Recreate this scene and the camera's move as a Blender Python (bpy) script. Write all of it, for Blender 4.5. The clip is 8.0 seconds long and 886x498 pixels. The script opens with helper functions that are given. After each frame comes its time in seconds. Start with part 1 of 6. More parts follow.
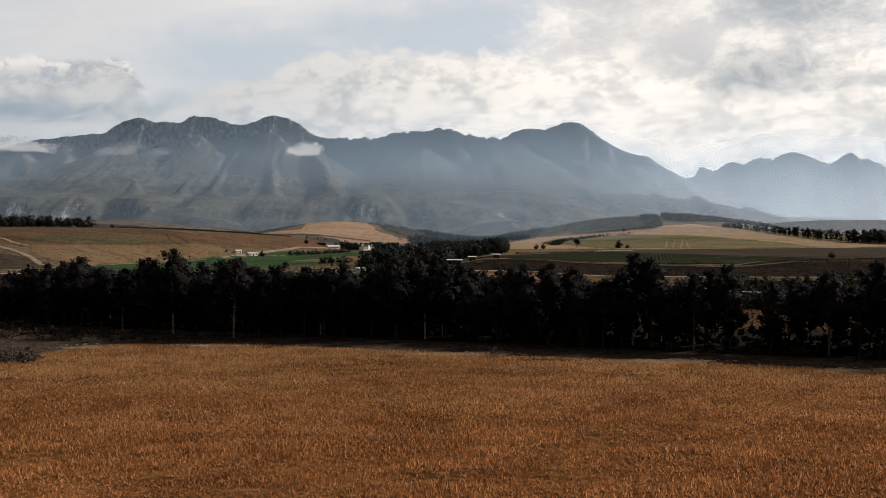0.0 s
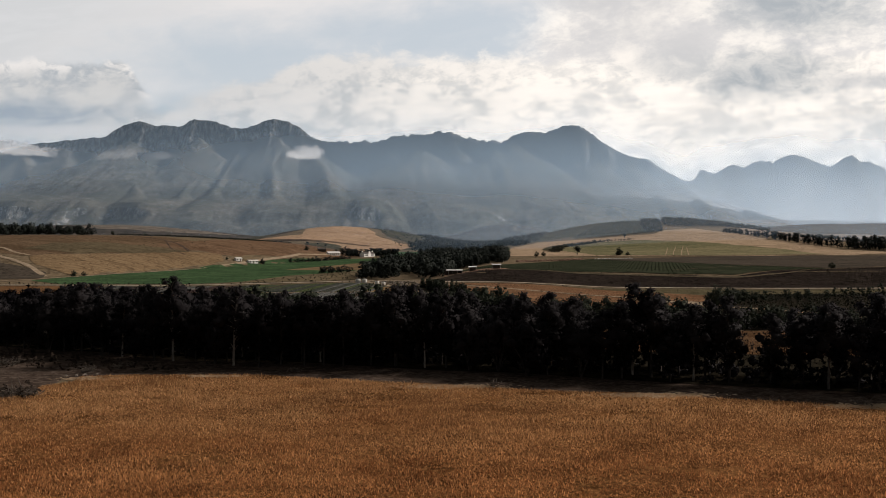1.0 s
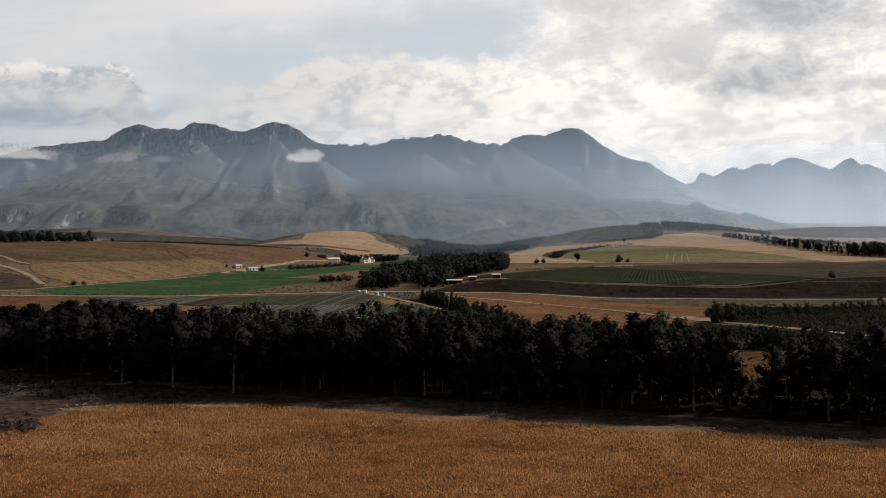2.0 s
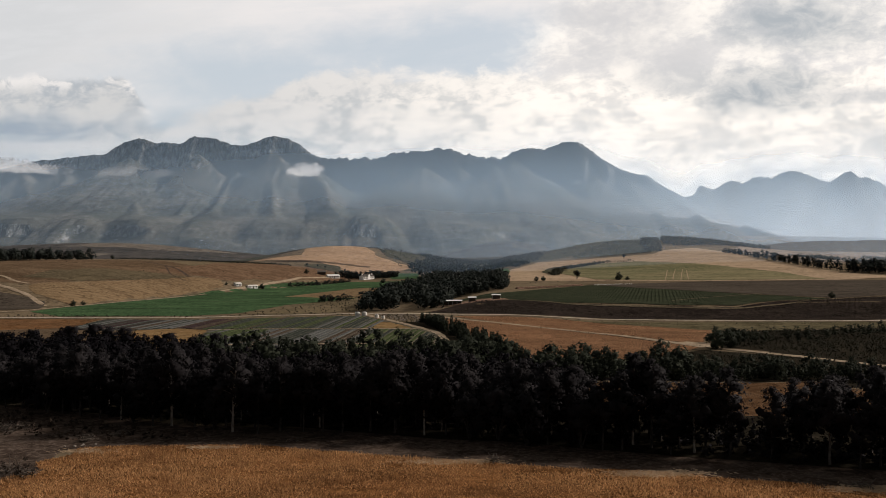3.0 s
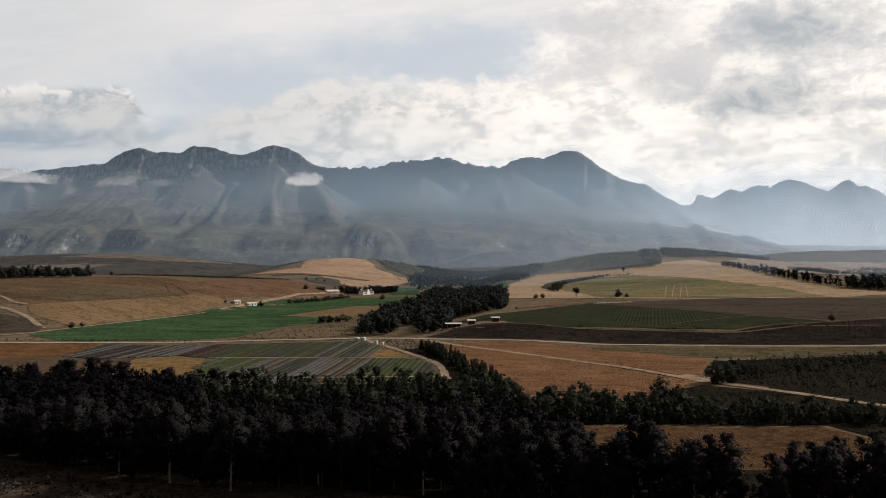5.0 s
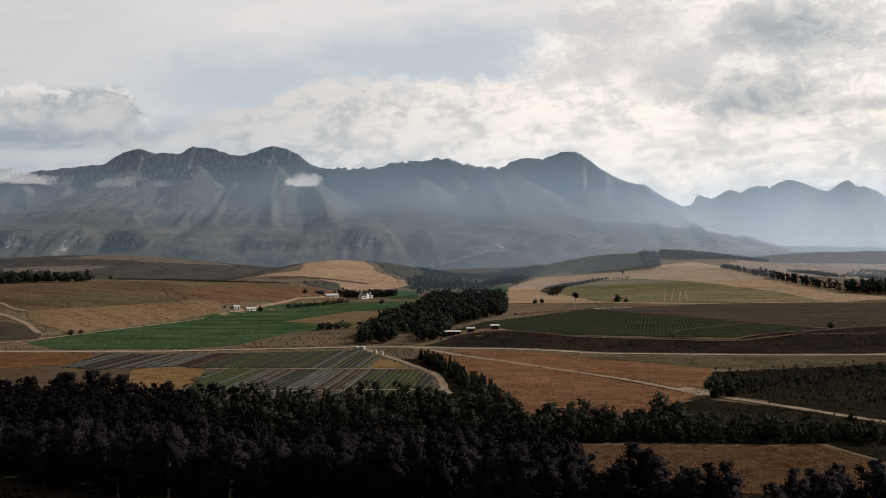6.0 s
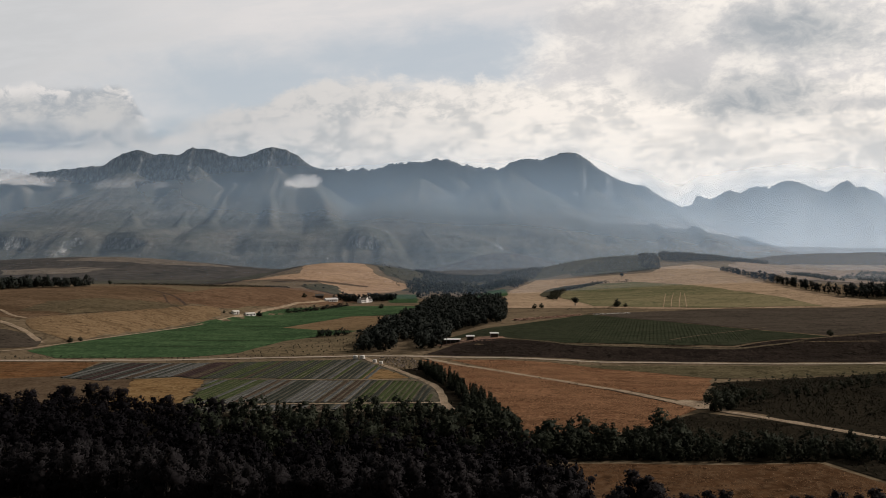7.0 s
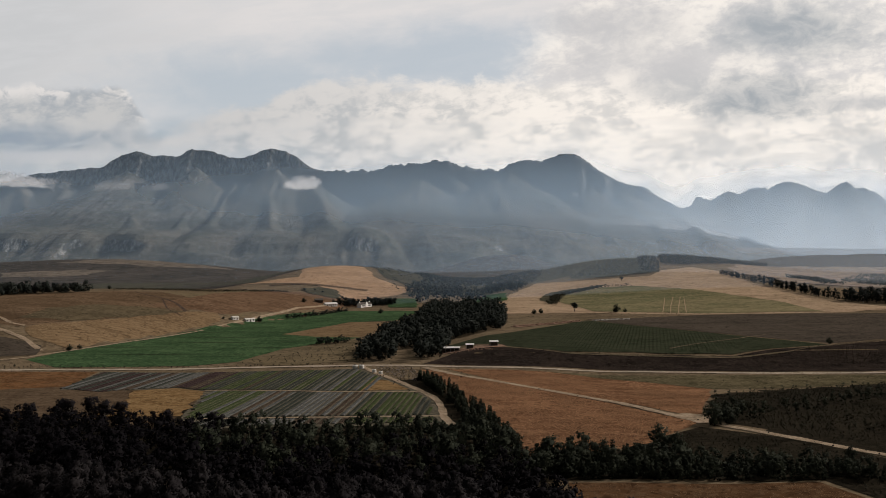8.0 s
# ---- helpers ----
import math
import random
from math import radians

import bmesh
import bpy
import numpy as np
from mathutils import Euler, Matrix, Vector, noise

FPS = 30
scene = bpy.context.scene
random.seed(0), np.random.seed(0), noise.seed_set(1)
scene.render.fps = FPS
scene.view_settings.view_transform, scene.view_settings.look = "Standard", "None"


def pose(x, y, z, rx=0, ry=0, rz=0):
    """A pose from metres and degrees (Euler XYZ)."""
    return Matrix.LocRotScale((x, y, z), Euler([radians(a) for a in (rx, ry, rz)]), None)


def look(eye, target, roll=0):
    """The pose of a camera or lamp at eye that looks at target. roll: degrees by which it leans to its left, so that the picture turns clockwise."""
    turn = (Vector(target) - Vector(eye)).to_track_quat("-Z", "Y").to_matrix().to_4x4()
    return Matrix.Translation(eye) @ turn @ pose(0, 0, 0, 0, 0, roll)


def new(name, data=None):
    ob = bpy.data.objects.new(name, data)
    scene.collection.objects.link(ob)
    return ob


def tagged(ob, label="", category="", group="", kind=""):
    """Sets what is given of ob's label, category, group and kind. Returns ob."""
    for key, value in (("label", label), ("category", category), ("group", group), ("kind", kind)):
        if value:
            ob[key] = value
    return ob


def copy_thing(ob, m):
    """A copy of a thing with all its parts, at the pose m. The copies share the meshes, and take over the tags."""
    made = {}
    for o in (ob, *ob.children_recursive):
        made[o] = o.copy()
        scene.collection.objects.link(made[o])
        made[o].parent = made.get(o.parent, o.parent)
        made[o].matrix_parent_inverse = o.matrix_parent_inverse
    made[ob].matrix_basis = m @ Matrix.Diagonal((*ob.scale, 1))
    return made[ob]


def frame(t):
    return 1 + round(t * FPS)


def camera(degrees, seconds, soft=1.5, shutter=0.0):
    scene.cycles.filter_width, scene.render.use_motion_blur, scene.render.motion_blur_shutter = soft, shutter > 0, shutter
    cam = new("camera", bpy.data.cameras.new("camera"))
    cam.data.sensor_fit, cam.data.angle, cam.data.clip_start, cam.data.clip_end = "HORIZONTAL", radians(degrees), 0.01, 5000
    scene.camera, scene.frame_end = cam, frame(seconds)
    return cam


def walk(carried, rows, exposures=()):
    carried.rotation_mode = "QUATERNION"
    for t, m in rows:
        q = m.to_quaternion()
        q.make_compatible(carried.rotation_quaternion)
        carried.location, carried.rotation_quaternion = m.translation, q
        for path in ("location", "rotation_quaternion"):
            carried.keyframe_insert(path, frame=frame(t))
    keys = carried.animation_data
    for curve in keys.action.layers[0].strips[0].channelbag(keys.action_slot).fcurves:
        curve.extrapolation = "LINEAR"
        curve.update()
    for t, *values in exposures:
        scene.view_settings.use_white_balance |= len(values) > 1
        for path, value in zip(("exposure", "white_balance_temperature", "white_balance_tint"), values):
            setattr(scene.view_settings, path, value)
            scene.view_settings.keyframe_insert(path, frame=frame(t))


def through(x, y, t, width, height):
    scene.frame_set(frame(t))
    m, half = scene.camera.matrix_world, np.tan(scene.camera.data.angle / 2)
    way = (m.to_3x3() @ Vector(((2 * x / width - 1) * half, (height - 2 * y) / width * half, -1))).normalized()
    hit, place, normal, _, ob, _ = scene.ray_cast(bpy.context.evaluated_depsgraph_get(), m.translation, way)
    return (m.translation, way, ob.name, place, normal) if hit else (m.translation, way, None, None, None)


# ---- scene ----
cam = camera(60.5, 8.0, 0.8)
# seconds, x, y, z, pitch, lean, yaw
PATH = [
    (0.0, 0.00, 0.00, 19.48, -1.076, 0.010, 0.030),
    (0.5, 0.09, 0.01, 21.77, -0.984, 0.050, 0.055),
    (1.0, 0.15, 0.01, 24.07, -0.895, 0.082, 0.064),
    (2.3, 0.20, 0.00, 30.02, -0.575, 0.132, 0.057),
    (2.5, 0.20, 0.00, 30.93, -0.355, 0.143, 0.053),
    (3.0, 0.22, 0.00, 33.18, 0.222, 0.185, 0.040),
    (3.5, 0.25, 0.03, 35.41, 0.725, 0.208, 0.031),
    (4.0, 0.28, 0.10, 37.66, 0.765, 0.216, 0.021),
    (4.5, 0.30, 0.14, 39.90, 0.780, 0.230, 0.010),
    (6.0, 0.36, 0.18, 46.65, 0.785, 0.270, -0.060),
    (6.5, 0.38, 0.18, 48.93, 0.788, 0.296, -0.081),
    (7.0, 0.40, 0.16, 51.20, 0.792, 0.321, -0.101),
    (7.5, 0.41, 0.12, 53.45, 0.812, 0.347, -0.124),
    (8.0, 0.42, 0.08, 55.71, 0.835, 0.371, -0.142),
]
walk(cam, [(t, pose(x, y, z, 90 + pitch, lean, yaw)) for t, x, y, z, pitch, lean, yaw in PATH],
     [(0.0, 0.12), (2.5, 0.16), (4.5, 0.18), (6.0, 0.03), (8.0, -0.04)])

# ---------------------------------------------------------------- sky, sun
SUN_HEIGHT, SUN_SIDE = 31.0, 68.0          # degrees above the horizon, degrees east of the view's axis
world = bpy.data.worlds.new("sky")
scene.world = world
world.use_nodes = True


class Nodes:
    """Short hand for building a node tree."""

    def __init__(self, tree):
        self.tree = tree
        tree.nodes.clear()

    def add(self, kind):
        return self.tree.nodes.new(kind)

    def link(self, a, b):
        self.tree.links.new(a, b)

    def put(self, socket, value):
        if isinstance(value, bpy.types.NodeSocket):
            self.link(value, socket)
        elif isinstance(value, tuple) and len(value) == 3 and socket.type == "RGBA":
            socket.default_value = (*value, 1)
        else:
            socket.default_value = value

    def math(self, op, a, b=0.0, c=0.0, clamp=False):
        node = self.add("ShaderNodeMath")
        node.operation, node.use_clamp = op, clamp
        for socket, value in zip(node.inputs, (a, b, c)):
            self.put(socket, value)
        return node.outputs[0]

    def mix(self, factor, a, b, blend="MIX"):
        node = self.add("ShaderNodeMix")
        node.data_type, node.blend_type = "RGBA", blend
        self.put(node.inputs["Factor"], factor)
        self.put(node.inputs[6], a)
        self.put(node.inputs[7], b)
        return node.outputs[2]

    def ramp(self, value, low, high, a=0.0, b=1.0):
        node = self.add("ShaderNodeMapRange")
        node.interpolation_type = "SMOOTHSTEP"
        for socket, v in zip(node.inputs, (value, low, high, a, b)):
            self.put(socket, v)
        return node.outputs[0]

    def noise(self, vector, scale, detail=4.0, rough=0.5, twist=0.0):
        node = self.add("ShaderNodeTexNoise")
        self.put(node.inputs["Vector"], vector)
        node.inputs["Scale"].default_value, node.inputs["Detail"].default_value = scale, detail
        node.inputs["Roughness"].default_value, node.inputs["Distortion"].default_value = rough, twist
        return node.outputs[0]

    def stretch(self, vector, scale=(1, 1, 1), turn=(0, 0, 0), shift=(0, 0, 0)):
        node = self.add("ShaderNodeMapping")
        self.put(node.inputs["Vector"], vector)
        node.inputs["Scale"].default_value = scale
        node.inputs["Rotation"].default_value = [radians(a) for a in turn]
        node.inputs["Location"].default_value = shift
        return node.outputs[0]


def build_sky():
    n = Nodes(world.node_tree)
    out = n.add("ShaderNodeOutputWorld")
    sky = n.add("ShaderNodeTexSky")
    sky.sky_type, sky.sun_disc = "NISHITA", False
    sky.sun_elevation, sky.sun_rotation = radians(SUN_HEIGHT), radians(SUN_SIDE)
    sky.air_density, sky.dust_density = 1.0, 2.0
    where = n.add("ShaderNodeTexCoord").outputs["Generated"]
    part_ = n.add("ShaderNodeSeparateXYZ")
    n.link(where, part_.inputs[0])
    x, y, z = part_.outputs
    # cloud layers by side and height along the view of the range
    ahead = n.math("MAXIMUM", n.math("ABSOLUTE", y), 0.25)
    side, rise = n.math("DIVIDE", x, ahead), n.math("DIVIDE", z, ahead)

    def plane(stretch_x, stretch_y, slant, sx, sy):
        both = n.add("ShaderNodeCombineXYZ")
        n.link(n.math("ADD", n.math("MULTIPLY", side, stretch_x), sx), both.inputs[0])
        n.link(n.math("ADD", n.math("MULTIPLY", n.math("SUBTRACT", rise, n.math("MULTIPLY", side, slant)), stretch_y), sy), both.inputs[1])
        return both.outputs[0]

    broad = n.noise(plane(1, 2.2, 0.04, 7.7, 1.3), 3.6, 5, 0.55, 0.4)
    billow = n.noise(plane(1, 1.7, 0.05, 0.6, 2.2), 11.0, 9, 0.58, 0.35)
    puff = n.noise(plane(1, 1.5, 0.0, 5.2, 8.1), 24.0, 8, 0.60, 0.45)
    fine = n.noise(plane(1, 1.8, 0.10, 11.0, 3.0), 52.0, 6, 0.62, 0.4)
    long = n.noise(plane(1, 5.0, 0.09, 4.4, 9.3), 9.0, 8, 0.60, 0.3)
    # ragged outlines: the same lumps push every edge about
    ragged = n.math("ADD", n.math("MULTIPLY", n.math("SUBTRACT", billow, 0.5), 0.60), n.math("MULTIPLY", n.math("SUBTRACT", puff, 0.5), 0.40))

    def mass(cx, cy, rx, ry, soft=0.6, rough=2.6):
        """A cloud mass round a place in the sky, in 0..1, with a ragged edge."""
        u, v = n.math("DIVIDE", n.math("SUBTRACT", side, cx), rx), n.math("DIVIDE", n.math("SUBTRACT", rise, cy), ry)
        far = n.math("SQRT", n.math("ADD", n.math("MULTIPLY", u, u), n.math("MULTIPLY", v, v)))
        return n.ramp(n.math("ADD", far, n.math("MULTIPLY", ragged, rough)), 1.0 + soft, 1.0 - soft)

    def over_line(base, slope, rough=0.10):
        """How far above a ragged slanting line."""
        line = n.math("ADD", base, n.math("MULTIPLY", side, slope))
        return n.math("SUBTRACT", rise, n.math("ADD", line, n.math("MULTIPLY", ragged, rough)))

    # high veil, with clear blue showing through in a strip above the bank
    blue = n.mix(1.0, sky.outputs[0], (0.10, 0.10, 0.10), "MULTIPLY")
    blue = n.mix(0.7, blue, (0.47, 0.56, 0.63))
    veil = n.mix(n.ramp(n.math("ADD", side, n.math("MULTIPLY", broad, 0.5)), -0.35, 0.15), (0.60, 0.605, 0.615), (0.755, 0.725, 0.715))
    veil = n.mix(n.math("MULTIPLY", n.ramp(long, 0.42, 0.62), 0.45), veil, (0.66, 0.66, 0.67))
    strip = n.math("MAXIMUM", mass(-0.24, 0.228, 0.17, 0.050, 0.7, 1.6), mass(0.06, 0.268, 0.16, 0.046, 0.6, 1.6))
    strip = n.math("MAXIMUM", strip, mass(-0.06, 0.262, 0.16, 0.038, 0.8, 1.6))
    total = n.mix(n.math("MULTIPLY", strip, 0.62), veil, blue)
    # broken bright cloud over the east
    pale = n.mix(n.ramp(n.math("ADD", n.math("MULTIPLY", billow, 0.6), n.math("MULTIPLY", fine, 0.4)), 0.40, 0.60), (0.715, 0.69, 0.68), (0.96, 0.90, 0.835))
    edge_e = n.math("ADD", n.math("SUBTRACT", side, n.math("MULTIPLY", n.math("SUBTRACT", rise, 0.3), 0.7)), n.math("MULTIPLY", ragged, 0.16))
    total = n.mix(n.ramp(edge_e, 0.10, 0.19), total, pale)
    # the long cream bank down to the range
    grain = n.math("ADD", n.math("ADD", n.math("MULTIPLY", billow, 0.36), n.math("MULTIPLY", puff, 0.36)), n.math("MULTIPLY", fine, 0.28))
    glow = n.ramp(n.math("ADD", side, n.math("MULTIPLY", broad, 0.3)), -0.22, 0.42)
    lit = n.mix(glow, (0.61, 0.60, 0.595), (1.02, 0.945, 0.865))
    dull = n.mix(glow, (0.44, 0.465, 0.49), (0.71, 0.685, 0.655))
    cream = n.mix(n.ramp(grain, 0.42, 0.55), dull, lit)
    over_bank = over_line(0.238, 0.010, 0.13)
    over_bank = n.math("ADD", over_bank, n.ramp(side, -0.10, -0.40, 0.0, 0.055))
    cream = n.mix(n.math("MULTIPLY", n.ramp(over_bank, -0.040, -0.006), n.ramp(puff, 0.40, 0.58, 0.25, 0.75)), cream, lit)
    total = n.mix(n.math("MULTIPLY", n.ramp(over_bank, 0.010, -0.014), n.ramp(side, 0.22, 0.05, 0.75, 1.0)), total, cream)
    # heap of grey cloud in the west with lit tops
    heap_over = n.math("SUBTRACT", n.math("MULTIPLY", n.math("ADD", over_line(0.226, 0.0, 0.07), n.ramp(side, -0.43, -0.37, 0.0, 0.05)), 1.0), 0.006)
    heap = n.math("MULTIPLY", n.ramp(heap_over, 0.005, -0.006), n.ramp(n.math("ADD", side, n.math("MULTIPLY", ragged, 0.12)), -0.32, -0.42))
    body = n.mix(n.ramp(grain, 0.42, 0.57), (0.42, 0.445, 0.475), (0.58, 0.575, 0.57))
    body = n.mix(n.math("MULTIPLY", n.ramp(heap_over, -0.026, -0.004), n.ramp(puff, 0.42, 0.56)), body, (0.76, 0.73, 0.71))
    total = n.mix(heap, total, body)
    # blue-grey undersides and gaps
    for cx, cy, rx, ry, tint, much in ((-0.545, 0.158, 0.095, 0.022, (0.30, 0.355, 0.42), 0.95), (-0.36, 0.176, 0.030, 0.012, (0.42, 0.49, 0.55), 0.7), (-0.50, 0.140, 0.12, 0.008, (0.62, 0.61, 0.61), 0.7),
                                       (0.425, 0.212, 0.080, 0.030, (0.385, 0.415, 0.445), 0.97), (0.465, 0.300, 0.100, 0.034, (0.395, 0.425, 0.455), 0.97), (0.30, 0.226, 0.060, 0.020, (0.56, 0.56, 0.565), 0.8),
                                       (0.26, 0.262, 0.110, 0.026, (0.585, 0.575, 0.58), 0.7), (0.24, 0.310, 0.090, 0.026, (0.58, 0.57, 0.575), 0.8), (0.56, 0.205, 0.070, 0.010, (0.52, 0.525, 0.54), 0.8), (0.58, 0.150, 0.040, 0.014, (0.60, 0.60, 0.60), 0.6)):
        total = n.mix(n.math("MULTIPLY", mass(cx, cy, rx, ry, 0.65, 1.7), n.math("MULTIPLY", n.ramp(puff, 0.34, 0.64, 1.0, 0.70), much)), total, tint)
    # thin grey streaks low over the range
    streaks = n.math("MULTIPLY", n.ramp(rise, 0.215, 0.15), n.ramp(long, 0.50, 0.62))
    total = n.mix(n.math("MULTIPLY", streaks, 0.42), total, n.mix(glow, (0.52, 0.54, 0.56), (0.64, 0.615, 0.59)))
    # the unseen sky behind and overhead is dimmed to keep the trees dark
    back = n.ramp(y, 0.40, -0.30, 1.0, 0.22)
    above = n.ramp(z, 0.35, 0.85, 1.0, 0.40)
    dim = n.math("MULTIPLY", back, above)
    shade = n.mix(1.0, total, dim, "MULTIPLY")
    back_node = n.add("ShaderNodeBackground")
    n.link(shade, back_node.inputs[0])
    back_node.inputs[1].default_value = SKY_STRENGTH
    n.link(back_node.outputs[0], out.inputs[0])


SKY_STRENGTH = 1.0
build_sky()
sun = new("sun", bpy.data.lights.new("sun", "SUN"))
sun.data.energy, sun.data.angle, sun.data.color = 4.95, radians(9.0), (1.0, 0.888, 0.81)
a, b = radians(SUN_SIDE), radians(SUN_HEIGHT)
sun.matrix_world = look((0, 0, 300), (-math.sin(a) * math.cos(b) * 100, -math.cos(a) * math.cos(b) * 100, 300 - math.sin(b) * 100))
scene.view_settings.exposure = 0.0


# ---------------------------------------------------------------- materials
def material(name):
    m = bpy.data.materials.new(name)
    m.use_nodes = True
    n = Nodes(m.node_tree)
    out = n.add("ShaderNodeOutputMaterial")
    shader = n.add("ShaderNodeBsdfPrincipled")
    shader.inputs["Specular IOR Level"].default_value = 0.0
    n.link(shader.outputs[0], out.inputs[0])
    return m, n, shader, out


def earth(name, dark, mid, light, broad=0.02, grain=0.6, rough=0.95, relief=0.3, streak=None, amount=0.5, tone=1.0):
    """A ground cover: two scales of patches, optional streaks (turn, spacing in metres) from the plough or drill."""
    dark, mid, light = (tuple(c * tone for c in tint) for tint in (dark, mid, light))
    m, n, shader, _ = material(name)
    where = n.add("ShaderNodeTexCoord").outputs["Object"]
    patch = n.noise(where, broad, 5, 0.6, 0.6)
    small = n.noise(where, grain, 6, 0.7)
    tint = n.mix(n.ramp(patch, 0.36, 0.64), dark, mid)
    tint = n.mix(n.math("MULTIPLY", n.ramp(small, 0.46, 0.62), 0.9), tint, light)
    clods = n.noise(n.stretch(where, shift=(31, 17, 5)), grain * 0.45, 8, 0.75, 0.3)
    deep = tuple(c * 0.45 for c in dark)
    tint = n.mix(n.math("MULTIPLY", n.ramp(clods, 0.51, 0.62), 0.8), tint, deep)
    drift = n.noise(n.stretch(where, (0.4, 1, 1), shift=(3, 71, 9)), max(broad * 5, 0.05), 7, 0.72, 0.4)
    tint = n.mix(n.math("MULTIPLY", n.ramp(drift, 0.49, 0.64), 0.55), tint, tuple(c * 0.65 for c in dark))
    tint = n.mix(n.math("MULTIPLY", n.ramp(drift, 0.50, 0.36), 0.40), tint, light)
    if streak:
        turn, gap = streak
        wave = n.add("ShaderNodeTexWave")
        wave.bands_direction = "X"
        n.put(wave.inputs["Vector"], n.stretch(where, turn=(0, 0, turn)))
        wave.inputs["Scale"].default_value = 0.314 / gap
        wave.inputs["Distortion"].default_value, wave.inputs["Detail"].default_value = 4.0, 6
        wave.inputs["Detail Scale"].default_value = 0.4
        tint = n.mix(n.math("MULTIPLY", n.ramp(wave.outputs[1], 0.55, 1.0), n.math("MULTIPLY", n.ramp(patch, 0.30, 0.70, 0.35, 1.0), amount)), tint, deep)
    n.put(shader.inputs["Base Color"], tint)
    shader.inputs["Roughness"].default_value = rough
    bump = n.add("ShaderNodeBump")
    bump.inputs["Strength"].default_value, bump.inputs["Distance"].default_value = relief, 0.4
    n.link(small, bump.inputs["Height"])
    n.link(bump.outputs[0], shader.inputs["Normal"])
    return m


def foliage(name, dark, light, spread=0.6, through=0.0, single=0.14):
    """Leaves: every clump differs a little, and every tree."""
    m, n, shader, out = material(name)
    island = n.add("ShaderNodeNewGeometry").outputs["Random Per Island"]
    tree = n.add("ShaderNodeObjectInfo").outputs["Random"]
    where = n.add("ShaderNodeTexCoord").outputs["Object"]
    blotch = n.noise(where, spread, 3)
    k = n.math("ADD", n.math("MULTIPLY", island, single), n.math("MULTIPLY", n.ramp(blotch, 0.35, 0.65), 0.50 - single))
    k = n.math("ADD", k, n.math("MULTIPLY", n.math("POWER", tree, 1.6), 0.50))
    tint = n.mix(k, dark, light)
    n.put(shader.inputs["Base Color"], tint)
    if through:
        glow, both = n.add("ShaderNodeBsdfTranslucent"), n.add("ShaderNodeMixShader")
        n.link(tint, glow.inputs[0])
        both.inputs[0].default_value = through
        n.link(shader.outputs[0], both.inputs[1])
        n.link(glow.outputs[0], both.inputs[2])
        n.link(both.outputs[0], out.inputs[0])
    shader.inputs["Roughness"].default_value = 0.75
    shader.inputs["Specular IOR Level"].default_value = 0.02
    return m


def plain(name, dark, light, scale=1.0, rough=0.8, metal=0.0, relief=0.2):
    m, n, shader, _ = material(name)
    where = n.add("ShaderNodeTexCoord").outputs["Object"]
    k = n.noise(where, scale, 6, 0.65)
    fine = n.noise(where, scale * 9, 3, 0.6)
    n.put(shader.inputs["Base Color"], n.mix(n.ramp(n.math("ADD", n.math("MULTIPLY", k, 0.7), n.math("MULTIPLY", fine, 0.3)), 0.35, 0.65), dark, light))
    shader.inputs["Roughness"].default_value, shader.inputs["Metallic"].default_value = rough, metal
    shader.inputs["Specular IOR Level"].default_value = 0.5 if rough < 0.7 else 0.1
    bump = n.add("ShaderNodeBump")
    bump.inputs["Strength"].default_value, bump.inputs["Distance"].default_value = relief, 0.05
    n.link(fine, bump.inputs["Height"])
    n.link(bump.outputs[0], shader.inputs["Normal"])
    return m


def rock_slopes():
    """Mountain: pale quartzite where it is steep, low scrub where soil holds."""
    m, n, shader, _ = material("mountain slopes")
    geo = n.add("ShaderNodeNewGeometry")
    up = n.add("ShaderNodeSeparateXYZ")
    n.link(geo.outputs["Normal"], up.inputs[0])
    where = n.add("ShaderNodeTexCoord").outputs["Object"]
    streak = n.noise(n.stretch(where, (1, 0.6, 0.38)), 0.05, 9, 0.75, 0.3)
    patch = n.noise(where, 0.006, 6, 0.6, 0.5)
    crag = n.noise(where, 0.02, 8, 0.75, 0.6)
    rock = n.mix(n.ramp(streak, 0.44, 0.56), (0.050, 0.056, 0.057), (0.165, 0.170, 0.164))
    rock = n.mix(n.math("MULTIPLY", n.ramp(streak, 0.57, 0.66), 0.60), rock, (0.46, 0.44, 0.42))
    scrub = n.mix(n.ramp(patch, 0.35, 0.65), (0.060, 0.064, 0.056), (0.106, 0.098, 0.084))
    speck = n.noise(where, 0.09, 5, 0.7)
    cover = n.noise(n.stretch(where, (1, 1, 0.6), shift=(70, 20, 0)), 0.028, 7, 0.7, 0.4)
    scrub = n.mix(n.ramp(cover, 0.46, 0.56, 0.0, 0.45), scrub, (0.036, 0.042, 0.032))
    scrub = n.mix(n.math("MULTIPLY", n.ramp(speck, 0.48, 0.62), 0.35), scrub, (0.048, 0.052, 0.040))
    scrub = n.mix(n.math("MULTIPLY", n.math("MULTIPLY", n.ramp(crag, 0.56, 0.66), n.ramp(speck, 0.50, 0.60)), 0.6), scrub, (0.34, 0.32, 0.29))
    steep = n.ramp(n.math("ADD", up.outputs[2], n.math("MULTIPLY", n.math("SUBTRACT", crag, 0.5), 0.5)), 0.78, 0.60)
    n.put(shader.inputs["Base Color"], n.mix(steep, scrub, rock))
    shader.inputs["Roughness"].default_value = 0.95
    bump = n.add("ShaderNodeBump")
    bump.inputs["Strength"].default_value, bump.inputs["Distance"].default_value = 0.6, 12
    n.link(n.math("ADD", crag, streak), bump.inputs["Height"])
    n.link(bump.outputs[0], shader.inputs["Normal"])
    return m


